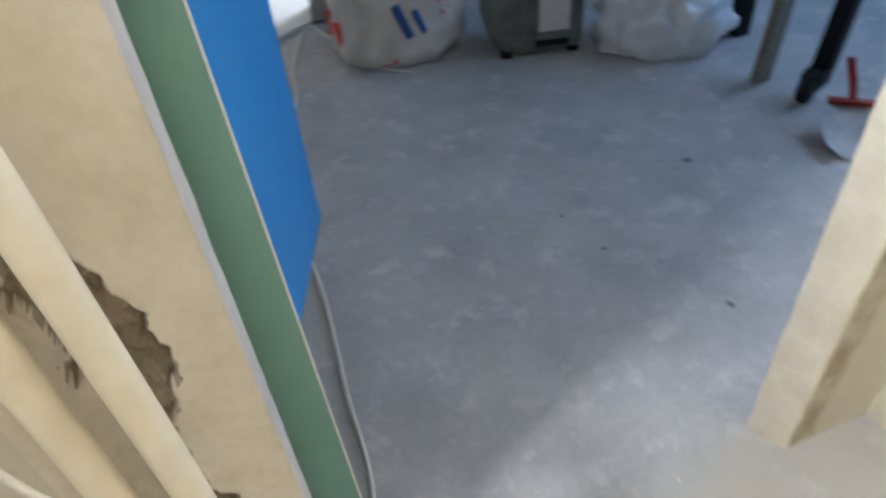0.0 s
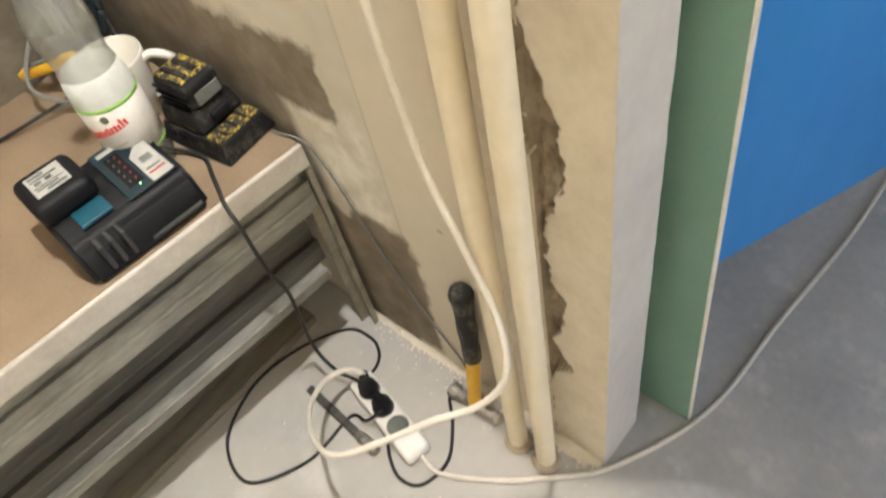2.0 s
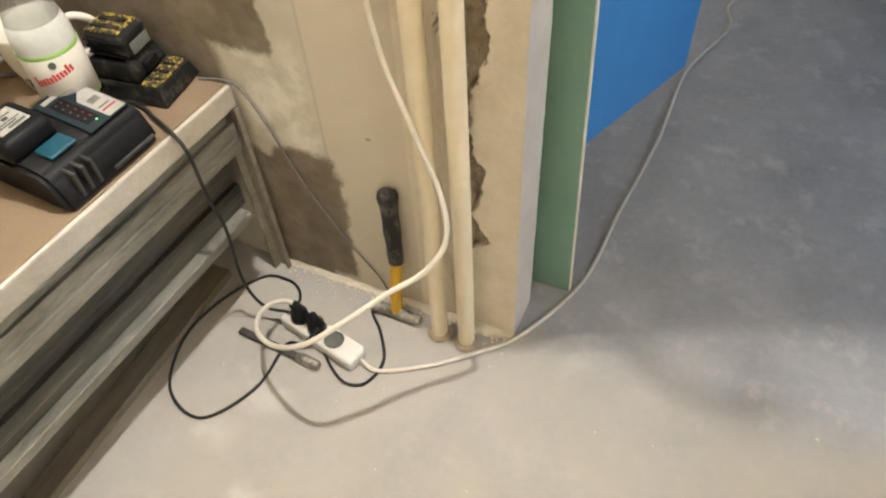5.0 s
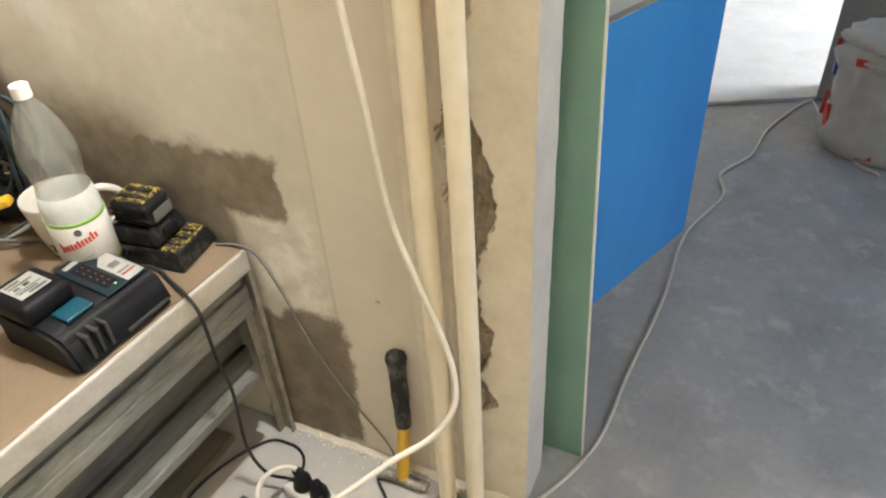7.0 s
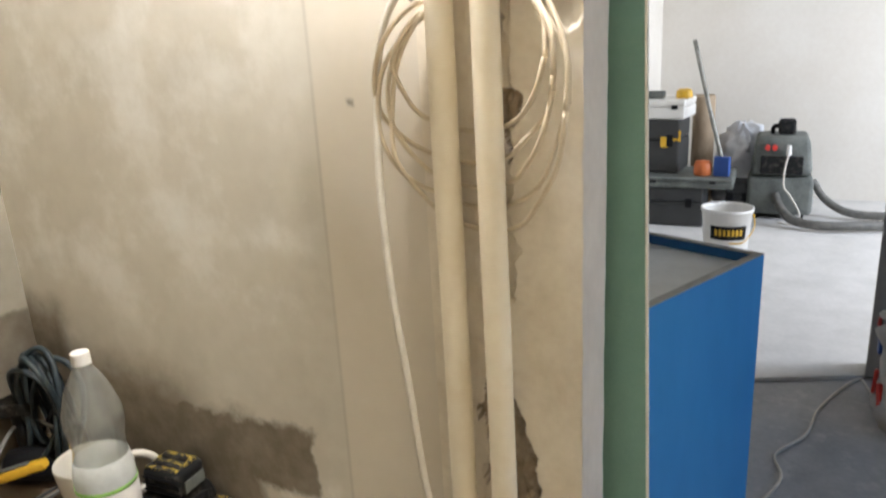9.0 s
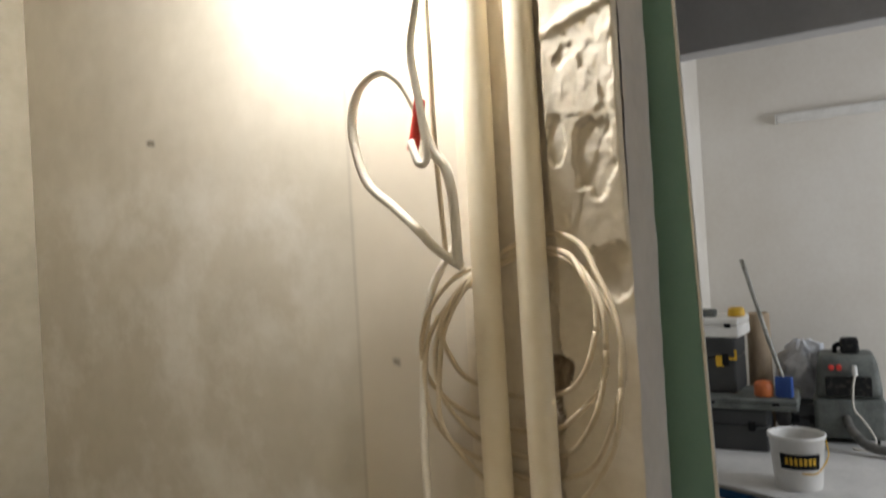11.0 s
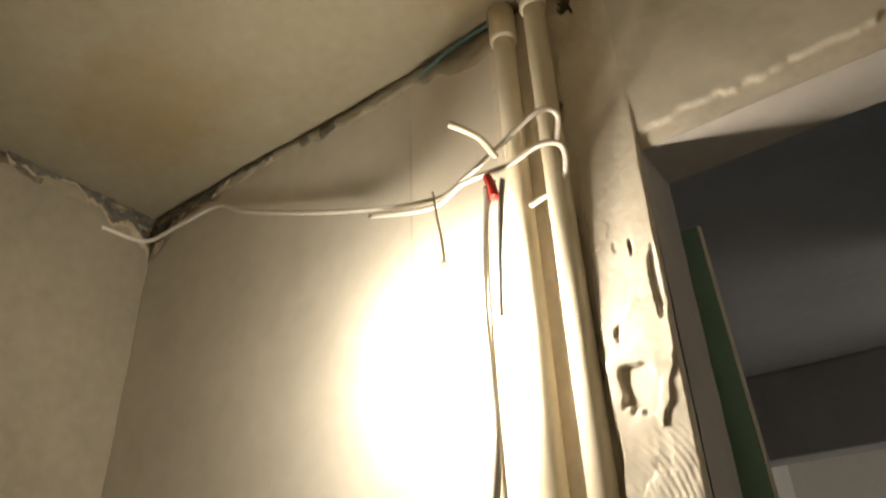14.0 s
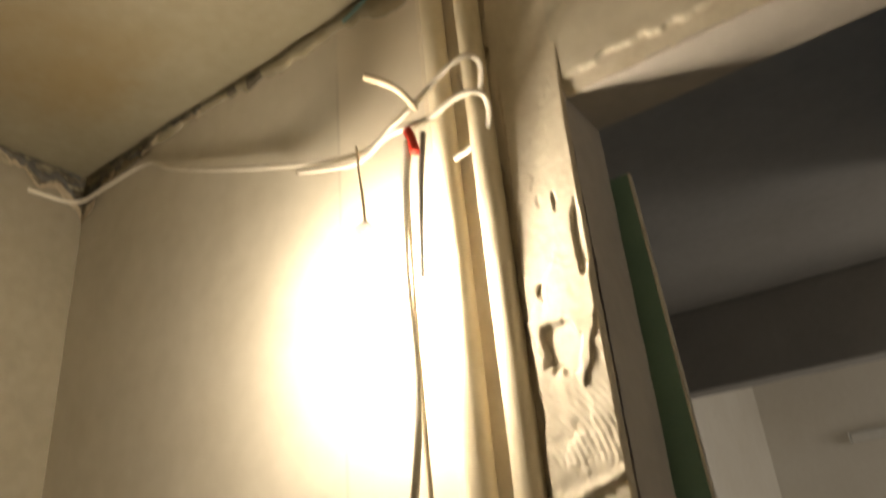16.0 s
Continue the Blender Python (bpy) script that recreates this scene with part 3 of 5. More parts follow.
def joint(name, length, place, threshold, label):
    """Broken, mouldy filler along the joint of wall and ceiling."""
    def at(u, v):
        s = length * u
        drop = 0.03 + 0.028 * fbm(s * 5, 1.3, 4.2, 3) + 0.012 * fbm(s * 26, 0.4, 1.1, 3)
        out = 0.0025 + 0.006 * abs(fbm(s * 18, v * 3, 2.0)) + 0.004 * math.sin(math.pi * v)
        return place(s, -0.002 - max(0.004, drop) * v, out if 0.02 < v < 0.98 else 0.0)
    ob = grid_mesh(name, int(length * 130), 8, at, (CEILING, MOULD, MORTAR), lambda u, v: (1 if fbm(length * u * 5, 0.6, 8.0, 3) > threshold else 0) if v > 0.2 else 0)
    return tagged(ob, label, "wall", kind="structure")


joint("wall_joint_north", 0.94, lambda s, dz, out: (LEFT + s, -out, TOP + dz), 0.3, "crumbling dark filler along the ceiling joint")
joint("wall_joint_west", 0.9, lambda s, dz, out: (LEFT + out, -0.9 + s, TOP + dz), 0.08, "crumbling dark filler along the ceiling joint")


def corner_break():
    """The broken, mouldy corner of ceiling and walls."""
    def at(u, v):
        s = -0.34 + 0.74 * u
        reach = 0.34 if s < 0 else 0.4
        deep = 0.042 + 0.03 * fbm(s * 12, 1, 3, 4) + 0.065 * math.exp(-((s / 0.07) ** 2)) - 0.03 * abs(s) / reach
        z = TOP - 0.003 - max(0.006, deep) * v
        out = 0.006 + 0.005 * fbm(s * 40, v * 6, 2) + 0.004 * math.sin(math.pi * v)
        return (LEFT + out, s, z) if s < 0 else (LEFT + out + s, -out, z)
    ob = grid_mesh("wall_corner_break", 150, 20, at, (MOULD, MORTAR, DAMP), lambda u, v: 1 if v > 0.8 + 0.3 * fbm(u * 14, 2, 0) else (2 if fbm(u * 16, v * 3, 4.0, 3) > 0.05 else 0))
    tagged(ob, "dark broken plaster in the upper room corner", "wall", kind="structure")


corner_break()

# ---- heating pipes ----


def heating_pipe(x, top, foot):
    p = thing("heating_pipe", x, -0.049, 0, "cream painted steel heating pipe standing in the wall chase", "pipe", "heating pipes")
    part("pipe", tube([(foot, -0.004, 0.0), (foot * 0.7, 0, 0.5), (-0.010, 0.020, 1.2), (-0.0165, 0.034, 1.6), (-0.0175, 0.034, 1.9), (-0.0175, 0.029, top)], 0.0168, 24, 14), PIPE, p, smooth=True)
    sleeve = lathe([(0.0205, top - 0.012), (0.0215, top - 0.006), (0.0215, 2.417), (0.019, 2.418)], 24, Matrix.Translation((-0.0175, 0.029, 0)))
    part("sleeve", sleeve, PIPE, p, "cream painted ceiling sleeve", True)
    collar = lathe([(0.024, 0.001), (0.026, 0.004), (0.022, 0.012), (0.017, 0.014)], 18, Matrix.Translation((foot, -0.004, 0)))
    part("floor_collar", collar, MORTAR, p, "rough mortar collar")
    return p


heating_pipe(-0.091, 2.395, 0.008)
heating_pipe(-0.149, 2.36, 0.006)

# ---- green board behind the opening ----
gb = thing("plasterboard_sheet", 0.071, 0.152, 0, "green moisture-resistant plasterboard sheet leaning against the wall behind the opening", "plasterboard")
face = bmesh.new()
H, LEAN, SHIFT, W = 2.0, -0.036, -0.052, 0.62
for dx0, dx1, dy0, dy1 in ((-W, 0.0, 0.0, 0.0125),):
    vs = []
    for z, k in ((0.0, 0), (H, 1)):
        for x, y in ((dx0, dy0), (dx1, dy0), (dx1, dy1), (dx0, dy1)):
            vs.append(face.verts.new((x + SHIFT * k, y + LEAN * k * 0.9, z)))
    for q in ((0, 3, 2, 1), (4, 5, 6, 7), (0, 1, 5, 4), (1, 2, 6, 5), (2, 3, 7, 6), (3, 0, 4, 7)):
        face.faces.new([vs[i] for i in q])
bmesh.ops.subdivide_edges(face, edges=[e for e in face.edges if abs(e.verts[0].co.z - e.verts[1].co.z) > 1], cuts=14, use_grid_fill=True)
part("board", face, GREEN, gb)
edge = bmesh.new()
vs = []
for z, k in ((0.0, 0), (H, 1)):
    for x, y in ((0.0005, 0.001), (0.003, 0.002), (0.003, 0.011), (0.0005, 0.0115)):
        vs.append(edge.verts.new((x + SHIFT * k, y + LEAN * k * 0.9, z)))
for q in ((0, 3, 2, 1), (4, 5, 6, 7), (0, 1, 5, 4), (1, 2, 6, 5), (2, 3, 7, 6), (3, 0, 4, 7)):
    edge.faces.new([vs[i] for i in q])
part("cut_edge", edge, BOARDEDGE, gb, "cream cut gypsum edge")

# ---- blue cabinet ----
bc = thing("blue_cabinet", 0.164, 0.603, 0, "open-topped cabinet covered with bright blue film, without its worktop", "cabinet", rz=-21.8)
CL, CW, Z0, Z1 = 0.42, 0.62, 0.304, 0.884
part("side_panel", box(-0.016, 0.0, -CL, 0.0, Z0, Z1, 0.001, 1), BLUE, bc)
part("side_panel", box(-CW, -CW + 0.016, -CL, 0.0, Z0, Z1, 0.001, 1), BLUE, bc)
part("back_panel", box(-CW + 0.0165, -0.0165, -0.016, -0.0, Z0, Z1 - 0.001), BLUEIN, bc, "darker blue panel")
part("front_panel", box(-CW + 0.0165, -0.0165, -CL, -CL + 0.016, Z0, Z1 - 0.001), BLUEIN, bc, "darker blue panel")
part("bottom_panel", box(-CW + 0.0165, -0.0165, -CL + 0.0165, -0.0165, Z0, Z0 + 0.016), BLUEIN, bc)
part("inner_shelf", box(-CW + 0.018, -0.018, -CL + 0.018, -0.018, Z1 - 0.034, Z1 - 0.018), WHITEP, bc, "white inner shelf")
for x0, x1, y0, y1 in ((-0.0158, -0.0002, -CL + 0.0002, -0.0002), (-CW + 0.0166, -0.0166, -0.0158, -0.0002)):
    part("edge_strip", box(x0, x1, y0, y1, Z1 + 0.0002, Z1 + 0.0016), CHIPBOARD, bc, "raw chipboard edge")
part("plinth", box(-CW + 0.05, -0.34, -CL + 0.08, -0.06, 0.0, Z0 - 0.001), CHIPBOARD, bc, "recessed chipboard plinth")

# ---- work bench of steel profiles ----
wb = thing("work_bench", LEFT + 0.005, -0.012, 0, "low bench of galvanised steel profiles with a worn fibreboard top", "bench")
BD, BLEN = 0.583, 1.35
part("bench_top", box(0, BD - 0.006, -BLEN, 0, 0.4775, 0.5055, 0.003), BENCHTOP, wb)
part("edge_band", box(BD - 0.0055, BD + 0.004, -BLEN, 0, 0.4595, 0.5065, 0.004), WHITEEDGE, wb, "white glossy edge band")


def profile_bar(x, y0, y1, z0, z1, depth, mat, name="steel_profile"):
    """A C-shaped sheet steel profile lying along the bench, its ribbed web towards the room."""
    h, t = z1 - z0, 0.0013
    web = [(0, 0), (0, 0.42), (-0.0012, 0.46), (-0.0012, 0.54), (0, 0.58), (0, 0.8), (0, 1)]
    outer = [(-depth, z0 + 0.008), (-depth, z0)] + [(a, z0 + h * k) for a, k in web] + [(-depth, z1), (-depth, z1 - 0.008)]
    inner = [(-depth + t, z1 - 0.008), (-depth + t, z1 - t)] + [(a - t, z0 + min(max(h * k, t), h - t)) for a, k in web[::-1]] + [(-depth + t, z0 + t), (-depth + t, z0 + 0.008)]
    ring = outer + inner
    b = bmesh.new()
    ends = [[b.verts.new((x + a, y, z)) for a, z in ring] for y in (y0, y1)]
    n = len(ring)
    for k in range(n):
        b.faces.new((ends[0][k], ends[0][(k + 1) % n], ends[1][(k + 1) % n], ends[1][k]))
    m = len(outer)
    for e in ends:
        for k in range(m - 1):
            b.faces.new((e[k], e[k + 1], e[n - 2 - k], e[n - 1 - k]))
    bmesh.ops.recalc_face_normals(b, faces=b.faces[:])
    return part(name, b, mat, wb)


profile_bar(BD - 0.012, -BLEN + 0.02, -0.02, 0.4312, 0.4585, 0.05, STEEL)
profile_bar(BD - 0.006, -BLEN + 0.01, -0.012, 0.3640, 0.4288, 0.05, STEEL)
# Lower profiles and shelf: shade under the bench put into a darker steel.
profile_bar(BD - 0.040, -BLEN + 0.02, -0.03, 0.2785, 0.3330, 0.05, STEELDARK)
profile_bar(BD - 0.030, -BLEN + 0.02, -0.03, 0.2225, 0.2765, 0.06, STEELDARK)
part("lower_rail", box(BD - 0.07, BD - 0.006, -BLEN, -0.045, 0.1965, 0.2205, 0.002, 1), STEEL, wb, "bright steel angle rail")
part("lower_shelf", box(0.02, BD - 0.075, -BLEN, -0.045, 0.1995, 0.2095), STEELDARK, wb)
for y in (-0.042, -BLEN + 0.01):
    leg = bmesh.new()
    box(BD - 0.02, BD + 0.006, y + 0.038, y + 0.041, 0, 0.4585, bm=leg)
    box(BD + 0.004, BD + 0.007, y + 0.03, y + 0.0405, 0, 0.4585, bm=leg)
    box(BD - 0.023, BD - 0.02, y + 0.02, y + 0.0405, 0, 0.4585, bm=leg)
    part("leg", leg, DUSTSTEEL, wb, "galvanised angle leg")
    part("leg", box(0.005, 0.045, y, y + 0.03, 0, 0.4765), STEEL, wb)
# Dark upright sheet low under the bench, in the dark mortar colour.
part("dark_sheet", box(0.05, 0.06, -BLEN + 0.05, -0.05, 0.0, 0.1945), MOULD, wb)
# the bench narrows away from the wall: its front runs four degrees askew
for ob in wb.children:
    for v in ob.data.vertices:
        v.co.x *= 1 + 0.122 * v.co.y

batten = part("wood_batten", box(-0.05, 0.0, -1.1, 0.0, 0, 0.022, 0.002, 1), WOOD, None, "raw wooden batten lying on the floor under the bench")
batten.location = (-0.645, -0.09, 0)
tagged(batten, category="batten")

BT = 0.5062


# ---- things on the bench ----
def battery_charger():
    c = thing("battery_charger", -0.655, -0.262, BT, "black power-tool battery charger with teal panel and inserted battery", "charger", rz=-4)
    body = bmesh.new()
    prof = [(-0.085, 0.0), (0.083, 0.0), (0.086, 0.012), (0.07, 0.052), (0.05, 0.066), (-0.07, 0.072), (-0.086, 0.06)]
    vs = [[body.verts.new((x, y, z)) for x, z in prof] for y in (-0.095, 0.095)]
    n = len(prof)
    for k in range(n):
        body.faces.new((vs[0][k], vs[0][(k + 1) % n], vs[1][(k + 1) % n], vs[1][k]))
    body.faces.new(vs[0][::-1])
    body.faces.new(vs[1])
    bmesh.ops.recalc_face_normals(body, faces=body.faces[:])
    bmesh.ops.bevel(body, geom=body.edges[:], offset=0.007, segments=3, affect="EDGES")
    bm_body = part("body", body, BLACK, c, smooth=True)
    bm_body.data.set_sharp_from_angle(angle=radians(50))
    part("battery", box(-0.085, 0.01, -0.096, -0.008, 0.066, 0.104, 0.014, 4), BLACK, c, "black slide-in battery pack", True)
    part("battery_label", box(-0.066, -0.012, -0.078, -0.026, 0.1042, 0.1048), PALELABEL, c, "white printed label")
    for k, (x0, w, y0, y1) in enumerate(((-0.062, 0.006, -0.074, -0.05), (-0.052, 0.003, -0.074, -0.034), (-0.046, 0.008, -0.07, -0.06), (-0.046, 0.008, -0.054, -0.044), (-0.034, 0.003, -0.074, -0.03), (-0.028, 0.003, -0.072, -0.04), (-0.022, 0.006, -0.06, -0.03))):
        part("print_bar", box(x0, x0 + w, y0, y1, 0.1049, 0.1052), DARKCASE if k % 2 else GREYPLASTIC, c)
    part("teal_plate", box(0.012, 0.05, -0.062, -0.014, 0.0675, 0.0735, 0.002), TEAL, c, "teal front plate")
    panel = pose(0, 0, 0, 0, 3, 0)

    def plate(name, x0, x1, y0, y1, z, mat, label=""):
        b = box(x0, x1, y0, y1, z, z + 0.0005)
        b.transform(panel)
        part(name, b, mat, c, label)

    b = box(-0.074, 0.052, 0.008, 0.086, 0.0698, 0.0722, 0.001, 1)
    b.transform(panel)
    part("panel", b, TEALDARK, c, "dark teal display panel")
    tri = bmesh.new()
    low = [tri.verts.new((x, y, 0.0723)) for x, y in ((-0.055, 0.084), (-0.02, 0.05), (0.05, 0.05), (0.05, 0.084))]
    tri.faces.new(low)
    up = bmesh.ops.extrude_face_region(tri, geom=tri.faces[:])
    bmesh.ops.translate(tri, vec=(0, 0, 0.0005), verts=[v for v in up["geom"] if isinstance(v, bmesh.types.BMVert)])
    bmesh.ops.recalc_face_normals(tri, faces=tri.faces[:])
    tri.transform(panel)
    part("label", tri, PALELABEL, c, "pale printed label")
    plate("led_field", -0.048, 0.034, 0.02, 0.044, 0.0723, BLACK)
    for k in range(5):
        for q in range(2):
            plate("indicator", -0.042 + 0.0155 * k, -0.038 + 0.0155 * k, 0.026 + 0.01 * q, 0.0282 + 0.01 * q, 0.0729, DARKRED if q else GREYPLASTIC)
    plate("green_light", 0.036, 0.0388, 0.034, 0.0368, 0.0729, LEDGREEN, "lit green indicator")
    plate("logo_bar", -0.066, -0.056, 0.018, 0.06, 0.0723, PALELABEL)
    plate("print_bar", -0.008, 0.006, 0.058, 0.076, 0.0729, GREYPLASTIC)
    plate("print_bar", 0.02, 0.024, 0.055, 0.078, 0.0729, GREYPLASTIC)
    plate("print_bar", 0.03, 0.034, 0.054, 0.08, 0.0729, DARKRED)
    for k in range(3):
        part("vent_rib", box(0.052, 0.0875, -0.066 + 0.017 * k, -0.059 + 0.017 * k, 0.012, 0.058, 0.003, 2), DARKCASE, c)
    part("side_groove", box(0.0805, 0.0882, 0.0, 0.085, 0.012, 0.018, 0.001, 1), DARKCASE, c)


battery_charger()


def dusty_charger():
    c = thing("dusty_charger", -0.682, -0.062, BT, "dust-covered black and yellow charger with a battery plugged in", "charger", rz=6)
    base = box(-0.08, 0.078, -0.055, 0.052, 0, 0.034, 0.004, 2)
    for v in base.verts:
        if v.co.z > 0.02:
            v.co.x -= 0.006 * (1 if v.co.x > 0 else -1)
            v.co.y -= 0.008 * (1 if v.co.y > 0 else -1)
    part("base", base, DUSTBLACK, c)
    part("yellow_top", box(0.032, 0.066, -0.044, 0.042, 0.0335, 0.0375, 0.002, 2), DUSTYELLOW, c, "dusty yellow top plate")
    for q in (-0.03, -0.008, 0.014):
        part("top_rib", box(0.036, 0.062, q, q + 0.006, 0.0376, 0.0405, 0.001, 1), DUSTBLACK, c)
    b = box(-0.068, 0.03, -0.046, 0.046, 0.034, 0.07, 0.008, 3)
    for v in b.verts:
        k = max(0.0, v.co.z - 0.034) / 0.036
        v.co.y *= 1 - 0.12 * k
        v.co.x -= 0.012 * k * (1 if v.co.x > 0 else -0.3)
    part("battery", b, DUSTBLACK, c, "dusty black battery", True)
    part("battery_clip", box(0.022, 0.034, -0.018, 0.018, 0.042, 0.062, 0.004, 2), BLACK, c, "black release clip", True)
    stem = box(-0.064, 0.022, -0.038, 0.038, 0.0705, 0.116, 0.014, 4)
    for v in stem.verts:
        k = max(0.0, v.co.z - 0.0705) / 0.0455
        pinch = 1 - 0.1 * math.sin(math.pi * k)
        v.co.x = -0.021 + (v.co.x + 0.021) * pinch * (1 + 0.05 * k)
        v.co.y *= pinch * (1 - 0.06 * k)
    part("battery_stem", stem, DUSTBLACK, c, smooth=True)
    for q in (0.08, 0.092, 0.104):
        part("stem_rib", box(-0.055, 0.0235, -0.0385, -0.0345, q, q + 0.004, 0.0012, 1), BLACK, c)
    part("terminal_cap", box(-0.056, 0.012, -0.028, 0.028, 0.1162, 0.119, 0.002, 1), DUSTYELLOW, c, "dusty yellow terminal cap")
    for q in (-0.018, 0.004):
        part("terminal", box(-0.048, 0.004, q, q + 0.01, 0.1192, 0.1225, 0.001, 1), DUSTBLACK, c)
    part("badge", box(0.0225, 0.0245, -0.024, 0.024, 0.078, 0.1, 0.0008, 1), GREYPLASTIC, c, "scuffed grey badge")
    for k in range(5):
        part("vent", box(-0.06 + 0.012 * k, -0.055 + 0.012 * k, -0.0515, -0.0495, 0.01, 0.028), BLACK, c)


dusty_charger()


def bottle():
    c = thing("water_bottle", -0.726, -0.172, BT, "clear plastic water bottle with a white cap and green-edged label", "bottle")
    c.scale = (0.9, 0.9, 0.99)
    outer = [(0.04, 0.0), (0.047, 0.006), (0.0495, 0.02), (0.0485, 0.04), (0.0505, 0.05), (0.052, 0.14), (0.0515, 0.164), (0.046, 0.192), (0.0425, 0.208), (0.0455, 0.226), (0.0495, 0.25), (0.0475, 0.274), (0.04, 0.3), (0.028, 0.326), (0.0165, 0.343), (0.0135, 0.347), (0.0135, 0.357)]
    for name, rows, mat in (("body", outer[:6], PET), ("dome", outer[5:8], PETMILKY), ("shoulder", outer[7:], PET)):
        b = lathe(rows + [(r - 0.0012, h) for r, h in rows][::-1], 72, None, False)
        for v in b.verts if name == "shoulder" else ():
            a = math.atan2(v.co.y, v.co.x)
            k = 1 + 0.022 * math.cos(8 * a) * math.sin(math.pi * min(1.0, max(0.0, (v.co.z - 0.2) / 0.14)))
            v.co.x, v.co.y = v.co.x * k, v.co.y * k
        bmesh.ops.recalc_face_normals(b, faces=b.faces[:])
        shell = part(name, b, mat, c, smooth=True)
        shell.visible_shadow = False
    cap = lathe([(0.0, 0.37), (0.014, 0.37), (0.0155, 0.3685), (0.0155, 0.35), (0.0145, 0.3495)], 28)
    part("cap", cap, WHITEP, c, "white screw cap")
    sleeve = bmesh.new()
    for z0, z1, mi in ((0.05, 0.055, 1), (0.055, 0.142, 0), (0.142, 0.149, 1)):
        a = lathe([(0.0495 + 0.0167 * z0, z0), (0.0501 + 0.0167 * z0, z0 + 0.0005), (0.0501 + 0.0167 * z1, z1 - 0.0005), (0.0495 + 0.0167 * z1, z1)], 40, None, False)
        for f in a.faces:
            f.material_index = mi
        join(sleeve, a)
    part("label", sleeve, [LABELW, GREENL], c, "white paper label with green edges", True)
    for k, tall in enumerate((0.018, 0.011, 0.011, 0.012, 0.01, 0.013, 0.011, 0.011, 0.01, 0.016, 0.011)):
        a = radians(-84 + 7.2 * k)
        m = Matrix.Translation((0.0519 * math.cos(a), 0.0519 * math.sin(a), 0.1 + 0.0017 * k)) @ Matrix.Rotation(a, 4, "Z") @ Matrix.Rotation(radians(12), 4, "X")
        p = box(-0.0003, 0.0003, -0.0024, 0.0024, -0.005, tall - 0.005)
        p.transform(m)
        part("print_bar", p, RED, c, "red printed bar")
    for z, w in ((0.078, 5), (0.07, 3)):
        for k in range(w):
            a = radians(-60 + 7 * k)
            p = box(-0.0003, 0.0003, -0.0026, 0.0026, -0.0008, 0.0008)
            p.transform(Matrix.Translation((0.0517 * math.cos(a), 0.0517 * math.sin(a), z + 0.0015 * k)) @ Matrix.Rotation(a, 4, "Z"))
            part("print_bar", p, PALELABEL, c, "grey printed line")
    a = radians(-42)
    dot = lathe([(0.0065, 0.0), (0.0065, 0.0005)], 20, Matrix.Translation((0.0521 * math.cos(a), 0.0521 * math.sin(a), 0.131)) @ Matrix.Rotation(a, 4, "Z") @ Matrix.Rotation(radians(90), 4, "Y"))
    part("emblem", dot, GREYPLASTIC, c)


bottle()


def mug():
    c = thing("mug", -0.853, -0.112, BT, "white glazed ceramic mug with black print", "mug", rz=30)
    b = lathe([(0.038, 0.0), (0.042, 0.003), (0.053, 0.05), (0.061, 0.112), (0.06, 0.116), (0.0575, 0.114), (0.05, 0.05), (0.038, 0.008)], 40)
    part("body", b, CERAMIC, c, smooth=True)
    h = tube([(0.05, 0.016, 0.098), (0.07, 0.024, 0.105), (0.096, 0.032, 0.09), (0.098, 0.033, 0.06), (0.08, 0.026, 0.036), (0.046, 0.014, 0.03)], 0.0072, 12, 8)
    part("handle", h, CERAMIC, c, smooth=True)
    for k, (deg, z, w, hh) in enumerate(((-130, 0.07, 0.022, 0.008), (-118, 0.04, 0.004, 0.022), (-110, 0.028, 0.004, 0.02), (-104, 0.035, 0.01, 0.004))):
        a = radians(deg)
        r = 0.0455 + 0.0095 * z / 0.1
        p = box(0, 0.0006, -w / 2, w / 2, -hh / 2, hh / 2)
        p.transform(Matrix.Translation((r * math.cos(a), r * math.sin(a), z)) @ Matrix.Rotation(a, 4, "Z") @ Matrix.Rotation(radians(6), 4, "Y"))
        part("print_bar", p, BLACK, c)


mug()


def power_drill():
    c = thing("power_drill", -1.045, -0.085, BT, "dusty black cordless drill lying in the bench corner", "drill", rz=35)
    turn = Matrix.Translation((0, 0.0, 0.04)) @ Matrix.Rotation(radians(90), 4, "Y")
    part("motor", lathe([(0.022, -0.07), (0.034, -0.06), (0.038, -0.02), (0.036, 0.03), (0.026, 0.06)], 20, turn), BLACK, c, smooth=True)
    part("chuck", lathe([(0.02, 0.0605), (0.022, 0.066), (0.018, 0.09), (0.009, 0.098)], 18, turn), STEELDARK, c, smooth=True)
    part("grip", tube([(-0.03, 0.02, 0.055), (-0.04, 0.035, 0.09), (-0.045, 0.04, 0.14)], 0.017, 14, 8), BLACK, c, smooth=True)
    part("foot", box(-0.08, -0.012, 0.012, 0.066, 0.135, 0.165, 0.006, 2), DUSTBLACK, c)


